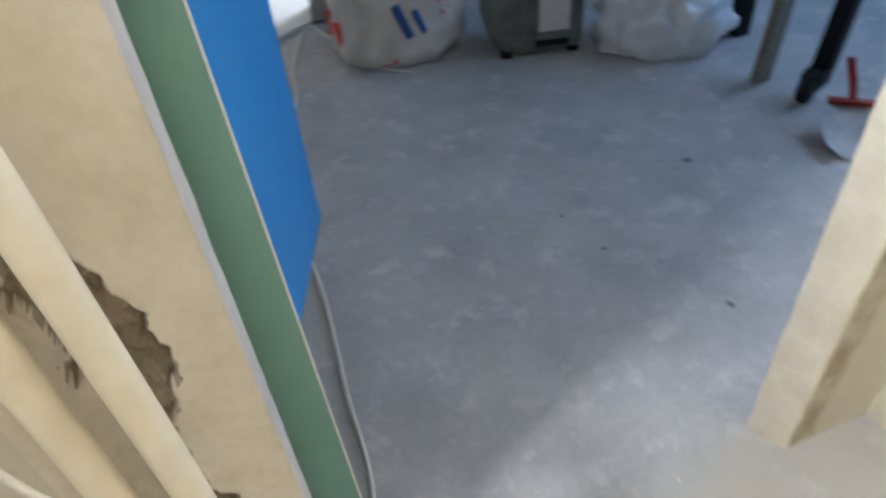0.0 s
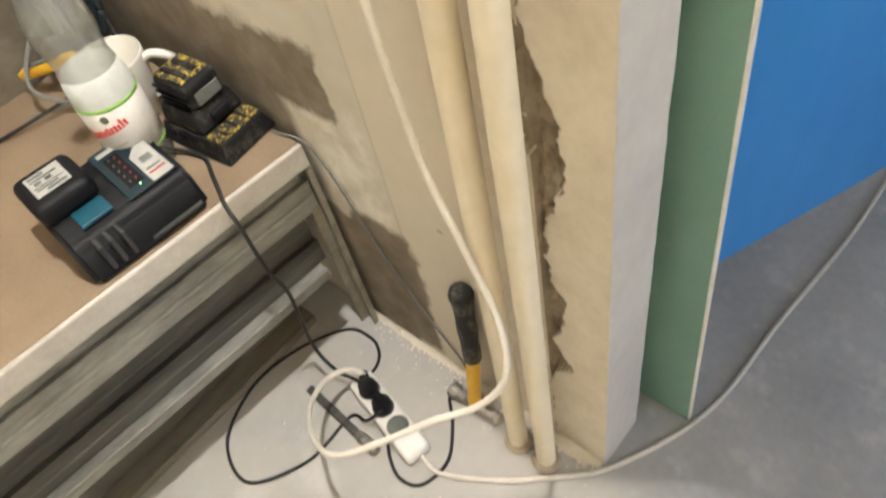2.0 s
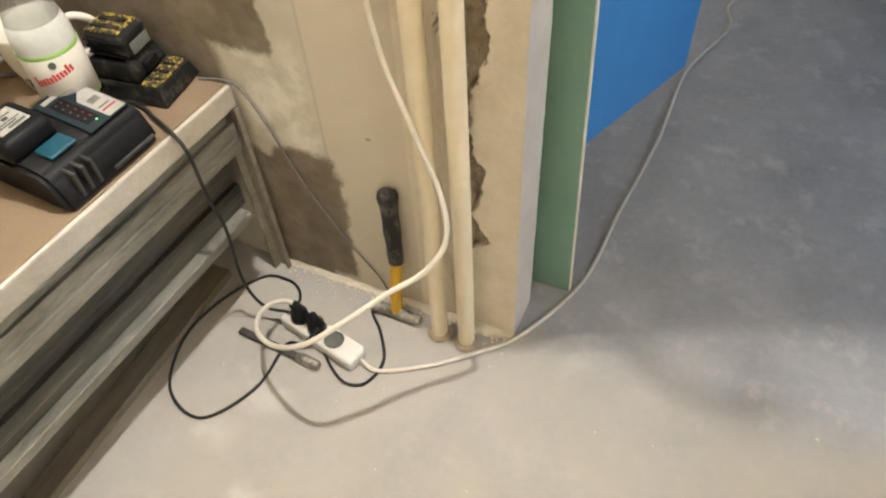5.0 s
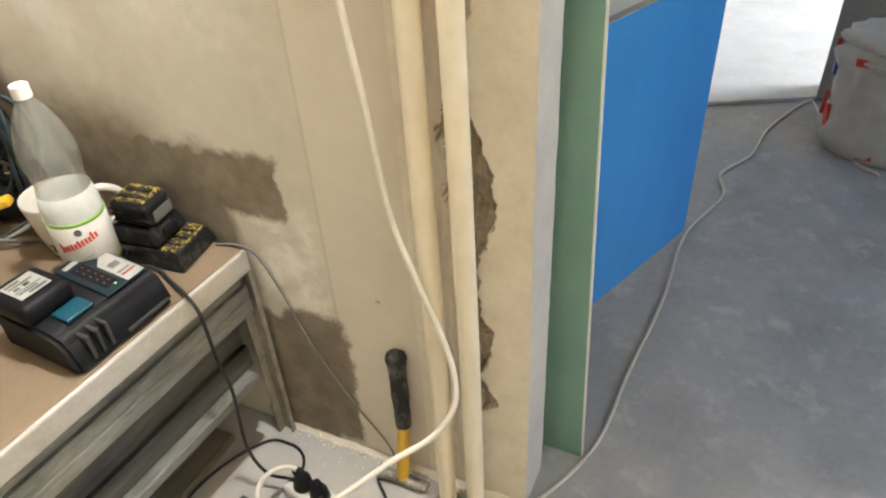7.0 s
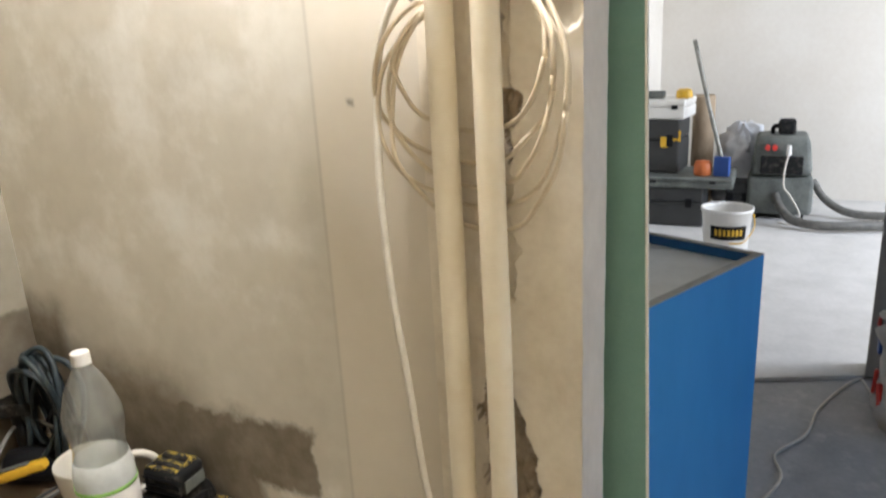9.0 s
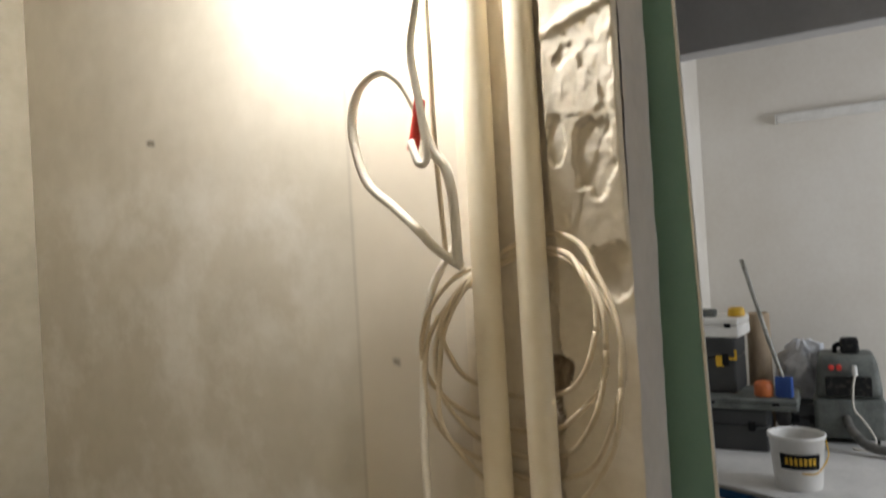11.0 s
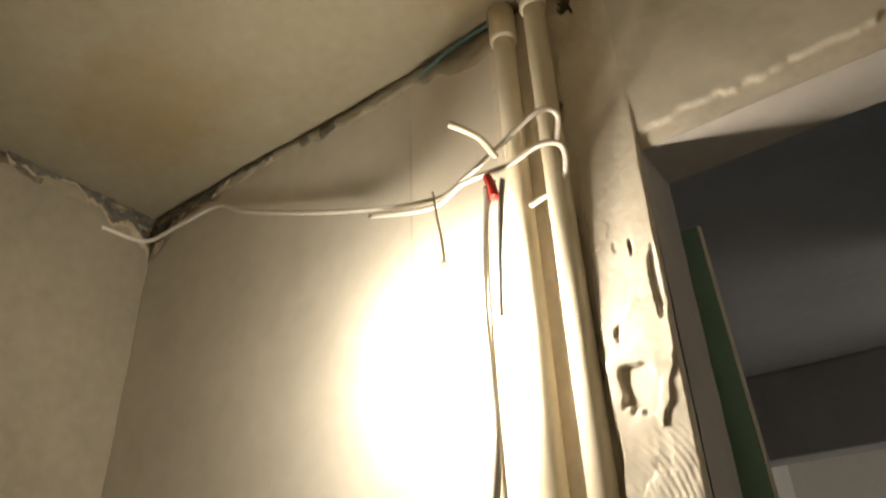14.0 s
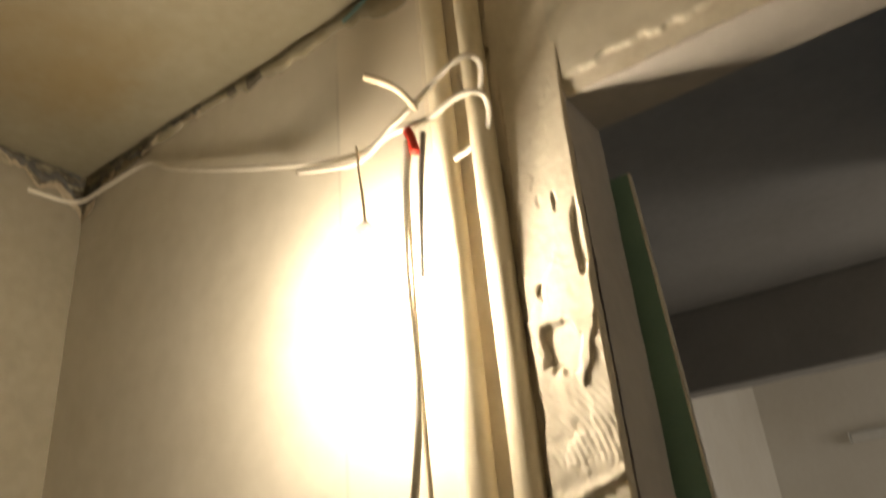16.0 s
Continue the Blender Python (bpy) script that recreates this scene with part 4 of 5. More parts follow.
power_drill()
cutter = thing("utility_knife", -1.035, -0.15, BT + 0.05, "yellow utility knife with a grey slider leaning on the drill", "knife", rz=28, ry=-16)
part("handle", box(-0.07, 0.07, -0.012, 0.012, 0, 0.018, 0.005, 3), YELLOW, cutter, smooth=True)
part("slider", box(-0.05, 0.04, -0.006, 0.006, 0.0182, 0.0225, 0.002, 1), GREYPLASTIC, cutter, "grey slider rail")
bundle = thing("cable_bundle", -1.045, -0.06, BT, "dark blue-black cable wound up and leaning in the bench corner", "cable")
random.seed(9)
for k in range(9):
    rx, rz, tilt = 0.045 + 0.03 * random.random(), 0.09 + 0.05 * random.random(), random.uniform(-0.5, 0.5)
    ox, oy = random.uniform(-0.012, 0.03), 0.02 - 0.006 * k
    pts = []
    for q in range(15):
        a = 2 * math.pi * q / 14
        u, w = rx * math.cos(a), rz * math.sin(a)
        pts.append((ox + u * math.cos(tilt) - 0.5 * w * math.sin(tilt), oy + 0.012 * math.sin(2 * a + k), max(0.006, 0.148 + w * math.cos(tilt) + u * math.sin(tilt))))
    part("loop", tube(pts, 0.0058, 8, 5), CABLEBLUE, bundle, smooth=True)
cable("tangled_cable", [(-1.12, -0.3, 0.5), (-1.02, -0.2, 0.505), (-0.97, -0.07, 0.53), (-1.03, -0.05, 0.6), (-1.1, -0.09, 0.62), (-1.02, -0.2, 0.56), (-0.93, -0.13, 0.51), (-0.9, -0.04, 0.498)], 0.004, CABLEG, "grey cable tangled in the bench corner")
cable("tangled_cable", [(-1.08, -0.4, 0.497), (-1.0, -0.24, 0.52), (-0.95, -0.06, 0.56), (-1.02, -0.04, 0.66), (-1.09, -0.06, 0.55), (-0.99, -0.04, 0.5), (-0.84, -0.03, 0.497), (-0.76, -0.03, 0.497)], 0.0035, CABLEB, "black cable tangled in the bench corner")
cable("tangled_cable", [(-1.09, -0.03, 0.72), (-1.07, -0.03, 0.7), (-1.06, -0.035, 0.66), (-1.05, -0.04, 0.63), (-1.03, -0.05, 0.6), (-1.06, -0.06, 0.59)], 0.0025, CABLECREAM, "thin cream wire hanging in the corner")

# ---- cables and tools on the floor ----
strip_ob = thing("power_strip", -0.362, -0.162, 0, "white three-way power strip lying on the floor", "power strip", rz=-13)
part("body", box(-0.1, 0.1, -0.026, 0.026, 0.0, 0.034, 0.009, 3), WHITEP, strip_ob, smooth=True)
for k, x in enumerate((-0.06, -0.012, 0.036)):
    part("socket", lathe([(0.0, 0.0345), (0.019, 0.0345), (0.021, 0.036), (0.0195, 0.036), (0.0185, 0.0348)][::-1], 24, Matrix.Translation((x, 0, 0))), GREYPLASTIC, strip_ob, "round socket well")


def plug(x, y, z, rz, mat, label, tilt=0.0):
    p = thing("plug", x, y, z, label, "plug", rz=rz, ry=tilt)
    part("body", lathe([(0.0175, 0.0), (0.019, 0.006), (0.0175, 0.022), (0.011, 0.034), (0.007, 0.05)], 18), mat, p, smooth=True)
    part("grip", box(-0.008, 0.03, -0.009, 0.009, 0.012, 0.028, 0.005, 2), mat, p, smooth=True)


plug(-0.42, -0.149, 0.0362, 150, DUSTBLACK, "dusty black mains plug in the power strip")
plug(-0.374, -0.159, 0.0362, 170, BLACK, "black mains plug in the power strip")
cable("mains_cable", [(-0.262, -0.182, 0.017), (-0.22, -0.186, 0.006), (-0.14, -0.142, 0.006), (-0.07, -0.086, 0.006), (0.017, 0.006, 0.006), (0.094, 0.188, 0.006), (0.112, 0.417, 0.006), (0.138, 0.694, 0.006), (0.145, 1.009, 0.006), (0.218, 1.256, 0.006), (0.196, 1.391, 0.006), (0.277, 1.555, 0.006), (0.314, 1.76, 0.006), (0.43, 2.03, 0.006), (0.47, 1.95, 0.006), (0.52, 1.78, 0.006), (0.58, 1.62, 0.006), (0.66, 1.54, 0.006)], 0.0044, CABLEW, "white mains cable running over the floor through the opening", 14)
cable("hanging_cable", [(-0.2, -0.022, 1.372), (-0.236, -0.035, 1.3), (-0.239, -0.055, 1.15), (-0.228, -0.065, 1.0), (-0.212, -0.068, 0.88), (-0.19, -0.07, 0.7), (-0.155, -0.072, 0.588), (-0.108, -0.08, 0.465), (-0.088, -0.105, 0.385), (-0.114, -0.14, 0.328), (-0.165, -0.192, 0.302), (-0.212, -0.25, 0.278), (-0.268, -0.302, 0.248), (-0.34, -0.302, 0.196), (-0.418, -0.266, 0.142), (-0.462, -0.215, 0.105), (-0.47, -0.172, 0.085), (-0.455, -0.145, 0.072), (-0.432, -0.139, 0.066)], 0.005, CABLEW, "white cable hanging from the coil to the power strip", 14)
cable("charger_cable", [(-0.735, -0.15, BT + 0.012), (-0.66, -0.12, BT + 0.006), (-0.6, -0.14, BT + 0.006), (-0.54, -0.165, BT + 0.007), (-0.519, -0.17, 0.48), (-0.519, -0.168, 0.37), (-0.524, -0.155, 0.28), (-0.524, -0.165, 0.13), (-0.5, -0.16, 0.05), (-0.45, -0.15, 0.042), (-0.395, -0.15, 0.055)], 0.0034, CABLEB, "black charger cable hanging over the bench edge", 12)
cable("black_cable", [(-0.36, -0.17, 0.06), (-0.39, -0.195, 0.02), (-0.43, -0.205, 0.004), (-0.432, -0.313, 0.004), (-0.495, -0.412, 0.004), (-0.592, -0.385, 0.004), (-0.641, -0.28, 0.004), (-0.63, -0.17, 0.004), (-0.576, -0.07, 0.004), (-0.52, -0.055, 0.004), (-0.485, -0.066, 0.004), (-0.465, -0.09, 0.004), (-0.46, -0.12, 0.004)], 0.0032, CABLEB, "black cable lying in a loop on the floor", 12)
cable("black_cable", [(-0.345, -0.19, 0.006), (-0.307, -0.22, 0.01), (-0.27, -0.235, 0.004), (-0.232, -0.22, 0.004), (-0.222, -0.16, 0.004), (-0.26, -0.1, 0.004), (-0.3, -0.06, 0.004), (-0.29, -0.035, 0.004)], 0.0032, CABLEB, "thin black cable curled beside the power strip", 12)
cable("wall_cable", [(-0.6, -0.02, BT + 0.003), (-0.55, -0.01, BT + 0.004), (-0.522, -0.006, 0.49), (-0.484, -0.006, 0.413), (-0.445, -0.006, 0.3), (-0.375, -0.006, 0.165), (-0.3, -0.008, 0.06), (-0.27, -0.02, 0.006), (-0.24, -0.03, 0.004)], 0.0022, CABLEG, "grey cable running down the wall to the floor", 12)
rod = thing("chisel", -0.44, -0.218, 0.0, "grey steel chisel lying on the floor among cables", "chisel", rz=-4)
part("blade", box(-0.1, 0.05, -0.008, 0.008, 0.001, 0.012, 0.002, 1), STEELDARK, rod)
part("socket", lathe([(0.008, 0.05), (0.011, 0.06), (0.011, 0.1), (0.007, 0.105)], 14, Matrix.Translation((0, 0, 0.011)) @ Matrix.Rotation(radians(90), 4, "Y")), HAMMERSTEEL, rod, smooth=True)


def hammer():
    c = thing("hammer", -0.25, -0.048, 0, "claw hammer with black and yellow handle standing head-down against the wall", "hammer")
    head = tube([(-0.052, 0, 0.016), (-0.03, 0, 0.016), (0.0, 0, 0.019), (0.025, 0, 0.017), (0.058, 0.004, 0.012)], 0.0125, 14, 6)
    for v in head.verts:
        if v.co.x > 0.02:
            v.co.z = 0.012 + (v.co.z - 0.014) * max(0.25, 1 - (v.co.x - 0.02) * 20)
        if v.co.x < -0.035:
            v.co.y *= 1.25
            v.co.z = 0.016 + (v.co.z - 0.016) * 1.2
    part("head", head, HAMMERSTEEL, c, "worn steel head", True)
    part("shaft", tube([(0.004, 0, 0.02), (0.008, 0.008, 0.1), (0.012, 0.016, 0.178)], 0.0125, 14, 8), YELLOW, c, "yellow shaft", True)
    grip = lathe([(0.0155, 0.0), (0.0165, 0.02), (0.0155, 0.05), (0.0175, 0.08), (0.016, 0.115), (0.0175, 0.145), (0.0205, 0.165), (0.018, 0.174), (0.008, 0.176)], 18, Matrix.Translation((0.012, 0.016, 0.174)) @ Matrix.Rotation(radians(-5.5), 4, "X") @ Matrix.Rotation(radians(-3), 4, "Y"))
    part("grip", grip, GRIPRUBBER, c, "dusty black rubber grip", True)


hammer()

# ---- cable coil, lamp and its wires ----
coil = thing("cable_coil", -0.12, 0.004, 1.228, "coil of cream cable hanging on the heating pipes", "cable")
random.seed(4)
for k, (low, rx, ox) in enumerate(((1.188, 0.096, 0.006), (1.15, 0.116, -0.004), (1.12, 0.106, 0.004), (1.095, 0.122, 0.004), (1.066, 0.112, 0.014))):
    top = 1.365 + 0.012 * random.uniform(-1, 1)
    mid, rz, y0 = (top + low) / 2 - 1.228, (top - low) / 2, -0.011 - 0.0012 * (k % 3)
    pts = []
    for s in range(17):
        a = 2 * math.pi * s / 16
        bulge = max(0.0, abs(math.cos(a)) - 0.4)
        lean = 0.016 * math.sin(a) * random.uniform(0.4, 1.2)
        x, proud = ox + lean + rx * math.cos(a), 0.075 * bulge * (0.8 + 0.3 * random.random())
        pts.append((x, y0 - proud - 0.02 * min(1.0, max(0.0, (x - 0.035) / 0.025)), mid + rz * math.sin(a)))
    part("loop", tube(pts, 0.003, 8, 5), CABLECREAM, coil, smooth=True)

cable("twisted_cable", [(-0.19, -0.03, 1.343), (-0.212, -0.05, 1.365), (-0.228, -0.06, 1.388), (-0.262, -0.06, 1.418), (-0.3, -0.06, 1.453), (-0.315, -0.062, 1.516), (-0.3, -0.065, 1.561), (-0.268, -0.065, 1.578), (-0.238, -0.065, 1.561), (-0.217, -0.066, 1.525), (-0.2, -0.066, 1.478), (-0.184, -0.064, 1.453), (-0.178, -0.062, 1.413), (-0.18, -0.055, 1.343)], 0.0058, CABLEW, "white cable looped above the coil", 12)
cable("lamp_cable", [(-0.222, -0.075, 1.488), (-0.21, -0.08, 1.462), (-0.2, -0.078, 1.470), (-0.206, -0.078, 1.530), (-0.213, -0.08, 1.590), (-0.2, -0.085, 1.635), (-0.192, -0.085, 1.690), (-0.197, -0.075, 1.770), (-0.199, -0.078, 1.870), (-0.192, -0.082, 1.960), (-0.178, -0.086, 2.04)], 0.0046, CABLEW, "white lamp cable rising beside the pipes", 12)
tape = part("red_tape", tube([(0.004, 0, 0.02), (0, 0, 0), (-0.006, 0, -0.024), (-0.01, 0, -0.036)], 0.0066, 10, 6), RED, None, "strip of red tape round the lamp cable", True)
tape.location = (-0.215, -0.068, 1.515)
tagged(tape, category="tape")
cable("riser_cable", [(-0.17, -0.08, 2.05), (-0.185, -0.08, 2.0), (-0.196, -0.07, 1.9), (-0.199, -0.065, 1.75), (-0.2, -0.06, 1.6), (-0.202, -0.055, 1.48), (-0.205, -0.04, 1.36)], 0.003, CABLECREAM, "cream cable running down beside the heating pipe", 12)
cable("supply_cable", [(-1.13, -0.12, 2.345), (-1.11, -0.03, 2.343), (-1.02, -0.014, 2.352), (-0.88, -0.012, 2.348), (-0.78, -0.018, 2.29), (-0.6, -0.02, 2.21), (-0.42, -0.025, 2.14), (-0.29, -0.04, 2.095), (-0.22, -0.065, 2.09), (-0.16, -0.075, 2.105), (-0.1, -0.072, 2.135), (-0.082, -0.05, 2.135), (-0.1, -0.024, 2.11)], 0.004, CABLEW, "white supply cable strung to the heating pipes", 12)
cable("supply_cable", [(-0.44, -0.022, 2.135), (-0.3, -0.045, 2.08), (-0.22, -0.075, 2.072), (-0.15, -0.078, 2.065), (-0.1, -0.073, 2.08), (-0.08, -0.05, 2.078), (-0.1, -0.022, 2.05), (-0.15, -0.024, 2.03)], 0.004, CABLEW, "white supply cable wrapped round the heating pipe", 12)
cable("joint_wire", [(-0.345, -0.012, 2.388), (-0.3, -0.013, 2.402), (-0.25, -0.014, 2.41), (-0.2, -0.018, 2.411), (-0.18, -0.024, 2.409)], 0.0022, TEALWIRE, "thin teal wire along the joint of wall and ceiling")
cable("grey_wire", [(-0.16, -0.075, 2.05), (-0.168, -0.078, 1.98), (-0.175, -0.076, 1.92), (-0.18, -0.074, 1.86)], 0.0038, PALELABEL, "grey cable taped to the heating pipe")
cable("wire_stub", [(-0.16, -0.085, 2.08), (-0.168, -0.11, 2.1), (-0.178, -0.135, 2.105), (-0.19, -0.15, 2.11)], 0.0045, CABLECREAM, "short stripped cable end sticking out")
tape2 = part("red_tape", tube([(-0.006, 0, 0.018), (0, 0, 0), (0.004, 0, -0.02)], 0.0062, 10, 6), RED, None, "strip of red tape on the supply cable", True)
tape2.location = (-0.172, -0.084, 2.04)
tagged(tape2, category="tape")

lamp = thing("hanging_bulb", -0.24, -0.1, 1.828, "lit bare light bulb hanging by a thin wire beside the pipes", "lamp")
part("bulb", lathe([(0.004, 0.0), (0.017, 0.004), (0.0265, 0.016), (0.0295, 0.034), (0.0275, 0.052), (0.02, 0.074), (0.014, 0.09)], 28), BULBGLOW, lamp, "glowing white globe", True)
part("holder", lathe([(0.0135, 0.0905), (0.014, 0.092), (0.014, 0.108), (0.005, 0.116)], 24), WHITEP, lamp, "white lamp holder")
part("wire", tube([(0.0, 0.0, 0.115), (-0.012, 0.012, 0.16), (-0.03, 0.028, 0.21), (-0.047, 0.043, 0.267)], 0.0018, 8, 8), CABLECREAM, lamp, "thin cream suspension wire", True)

# ---- things in the hall and the far room ----


def lumpy(profile, seed, squash=(1, 1, 1), seg=44, rows=30, amp=0.02, freq=9.0, crease=0.0):
    """A soft body: a turned outline with folds."""
    b = bmesh.new()
    hs = [p[1] for p in profile]
    rings = []
    for j in range(rows + 1):
        h = hs[0] + (hs[-1] - hs[0]) * j / rows
        r = np.interp(h, hs, [p[0] for p in profile])
        ring = []
        for k in range(seg):
            a = 2 * math.pi * k / seg
            q = Vector((math.cos(a), math.sin(a), h * 3))
            d = amp * fbm(q.x * freq / 4 + seed, q.y * freq / 4, q.z * freq / 5) + crease * abs(fbm(q.x * 3 + seed, q.y * 3, q.z * 2.5 + 5, 3))
            rr = max(0.002, r + d * min(1, r / 0.05))
            ring.append(b.verts.new((rr * q.x * squash[0], rr * q.y * squash[1], max(0.0, h * squash[2] + (0.4 * d if j else 0)))))
        rings.append(ring)
    for a, c in zip(rings, rings[1:]):
        for k in range(seg):
            b.faces.new((a[k], a[(k + 1) % seg], c[(k + 1) % seg], c[k]))
    b.faces.new(rings[0][::-1])
    b.faces.new(rings[-1])
    return b


def printed_patch(parent, a, z, w, h, r, mat, tilt=0.0, sq=(1, 1)):
    m = Matrix.Translation((r * math.cos(a) * sq[0], r * math.sin(a) * sq[1], z)) @ Matrix.Rotation(a, 4, "Z") @ Matrix.Rotation(tilt, 4, "X")
    b = box(-0.014, -0.003, -w / 2, w / 2, -h / 2, h / 2, 0.002, 1)
    b.transform(m)
    part("print", b, mat, parent, "coloured print")


sack = thing("plaster_sack", 0.675, 1.74, 0, "half-empty white plaster sack with red and blue print and rolled rim", "sack", rz=-12)
part("bag", lumpy([(0.155, 0.0), (0.18, 0.04), (0.165, 0.15), (0.15, 0.26), (0.165, 0.33), (0.15, 0.345)], 3.0, (1.22, 0.9, 1), amp=0.03, crease=0.03), SACK, sack, smooth=True)
part("rim", lumpy([(0.155, 0.305), (0.178, 0.325), (0.176, 0.35), (0.15, 0.362)], 7.0, (1.22, 0.9, 1), rows=8, amp=0.03), SACK, sack, "rolled rim", True)
for a in (-175, -120, -60, -20, 150):
    printed_patch(sack, radians(a), 0.335 + 0.01 * math.sin(a), 0.075, 0.024, 0.186, RED, 0.2, (1.22, 0.9))
part("rim_fold", lumpy([(0.14, 0.35), (0.17, 0.362), (0.165, 0.385), (0.13, 0.392)], 9.0, (1.25, 0.93, 1), rows=8, amp=0.03), SACK, sack, smooth=True)
for a, z, w, h, m, tl in ((-150, 0.1, 0.03, 0.1, RED, 0.3), (-85, 0.16, 0.028, 0.12, BLUEP, 0.35), (-70, 0.15, 0.02, 0.09, BLUEP, 0.35), (-100, 0.03, 0.05, 0.02, RED, 0.2), (-165, 0.27, 0.04, 0.05, BLUEP, 0.0), (-45, 0.2, 0.04, 0.1, RED, 0.4), (178, 0.12, 0.025, 0.08, RED, 0.3)):
    printed_patch(sack, radians(a), z, w, h, 0.182, m, tl, (1.22, 0.9))

mixer = thing("grey_machine", 1.09, 1.53, 0, "dusty grey plaster machine with a round drum", "machine", rz=-14)
part("drum", lathe([(0.09, -0.1), (0.112, -0.085), (0.115, 0.06), (0.1, 0.075), (0.05, 0.08)], 28, Matrix.Translation((-0.05, 0, 0.116)) @ Matrix.Rotation(radians(90), 4, "X")), GREYPLASTIC, mixer, smooth=True)
part("housing", box(-0.02, 0.15, -0.09, 0.12, 0.02, 0.27, 0.02, 3), GREYPLASTIC, mixer, smooth=True)
part("label", box(0.0, 0.1, -0.0935, -0.0905, 0.09, 0.2), LABELW, mixer, "scuffed pale plate")
part("slot", box(-0.01, 0.1, -0.094, -0.09, 0.035, 0.06, 0.002, 1), BLACK, mixer, "black slot")
for x in (-0.1, 0.12):
    part("foot", box(x - 0.02, x + 0.02, -0.08, 0.08, 0.0, 0.021, 0.004, 1), BLACK, mixer)

film_bag = thing("plastic_bag", 1.45, 1.34, 0, "crumpled white plastic bag lying on the floor", "bag", rz=-18)
part("bag", lumpy([(0.14, 0.0), (0.17, 0.05), (0.15, 0.16), (0.11, 0.24), (0.04, 0.28)], 21.0, (1.15, 0.8, 1), amp=0.05, freq=13, crease=0.04), FILM, film_bag, smooth=True)

post = part("steel_post", box(-0.028, 0.028, -0.028, 0.028, 0, 1.1, 0.004, 1), BLACK, None, "black square steel post of a trestle")
post.location = (1.72, 1.27, 0)
tagged(post, category="post")
plank = part("wooden_plank", box(-0.038, 0.038, -0.013, 0.013, 0, 1.25, 0.002, 1), WOOD, None, "raw wooden lath standing upright on the floor")
plank.matrix_world = pose(1.575, 0.985, 0.009, -4, 13, 15)
tagged(plank, category="plank")

trestle = thing("trolley_leg", 1.66, 0.86, 0, "black square trolley leg on a dusty rubber caster", "trolley", rz=20)
leg = box(-0.026, 0.026, -0.026, 0.026, 0.0, 0.95, 0.004, 1)
leg.transform(Matrix.Translation((0.015, 0, 0.075)) @ Matrix.Rotation(radians(9), 4, "Y"))
part("leg", leg, BLACK, trestle)
wheel = part("caster", lathe([(0.02, -0.016), (0.047, -0.014), (0.05, 0.0), (0.047, 0.014), (0.02, 0.016)], 24, Matrix.Translation((-0.045, 0, 0.05)) @ Matrix.Rotation(radians(90), 4, "X")), DUSTBLACK, trestle, "dusty rubber wheel", True)
part("hub", lathe([(0.0195, -0.018), (0.0195, 0.018)], 16, Matrix.Translation((-0.045, 0, 0.05)) @ Matrix.Rotation(radians(90), 4, "X")), GREYPLASTIC, wheel)
for y in (-0.026, 0.021):
    part("fork", box(-0.055, 0.03, y, y + 0.005, 0.04, 0.088, 0.002, 1), BLACK, trestle)
part("swivel_plate", box(-0.05, 0.035, -0.026, 0.026, 0.0885, 0.096, 0.003, 1), BLACK, trestle)

shovel = thing("hand_shovel", 1.575, 0.635, 0, "pale grey steel hand shovel with a dark red handle", "shovel", rz=-38)
shovel.scale = (0.86, 0.86, 0.86)
blade = bmesh.new()
sides = []
for lift in (0.0, 0.003):
    sides.append([[blade.verts.new((0.105 * u / 6 * (0.5 + 0.5 * (v / 8) ** 0.4), -0.1 + 0.2 * v / 8, 0.001 + lift + 0.07 * (v / 8) ** 1.4 + 0.03 * abs(u / 6) ** 2.5)) for u in range(-6, 7)] for v in range(9)])
for k, rows in enumerate(sides):
    for v in range(8):
        for u in range(12):
            q = (rows[v][u], rows[v][u + 1], rows[v + 1][u + 1], rows[v + 1][u])
            blade.faces.new(q if k else q[::-1])
rims = [[rows[0][u] for u in range(13)] + [rows[v][12] for v in range(1, 9)] + [rows[8][u] for u in range(11, -1, -1)] + [rows[v][0] for v in range(7, 0, -1)] for rows in sides]
for k in range(len(rims[0])):
    n = (k + 1) % len(rims[0])
    blade.faces.new((rims[0][k], rims[0][n], rims[1][n], rims[1][k]))
part("blade", blade, SHOVELSTEEL, shovel, "pale worn steel blade", True)
part("handle", tube([(0.0, 0.1, 0.08), (-0.004, 0.13, 0.12), (-0.02, 0.16, 0.17), (-0.03, 0.17, 0.2)], 0.013, 12, 6), DARKRED, shovel, "dark red handle", True)
part("collar", box(-0.07, 0.09, 0.092, 0.116, 0.074, 0.094, 0.006, 2), DARKRED, shovel, "dark red collar")

FZ = 0.0155


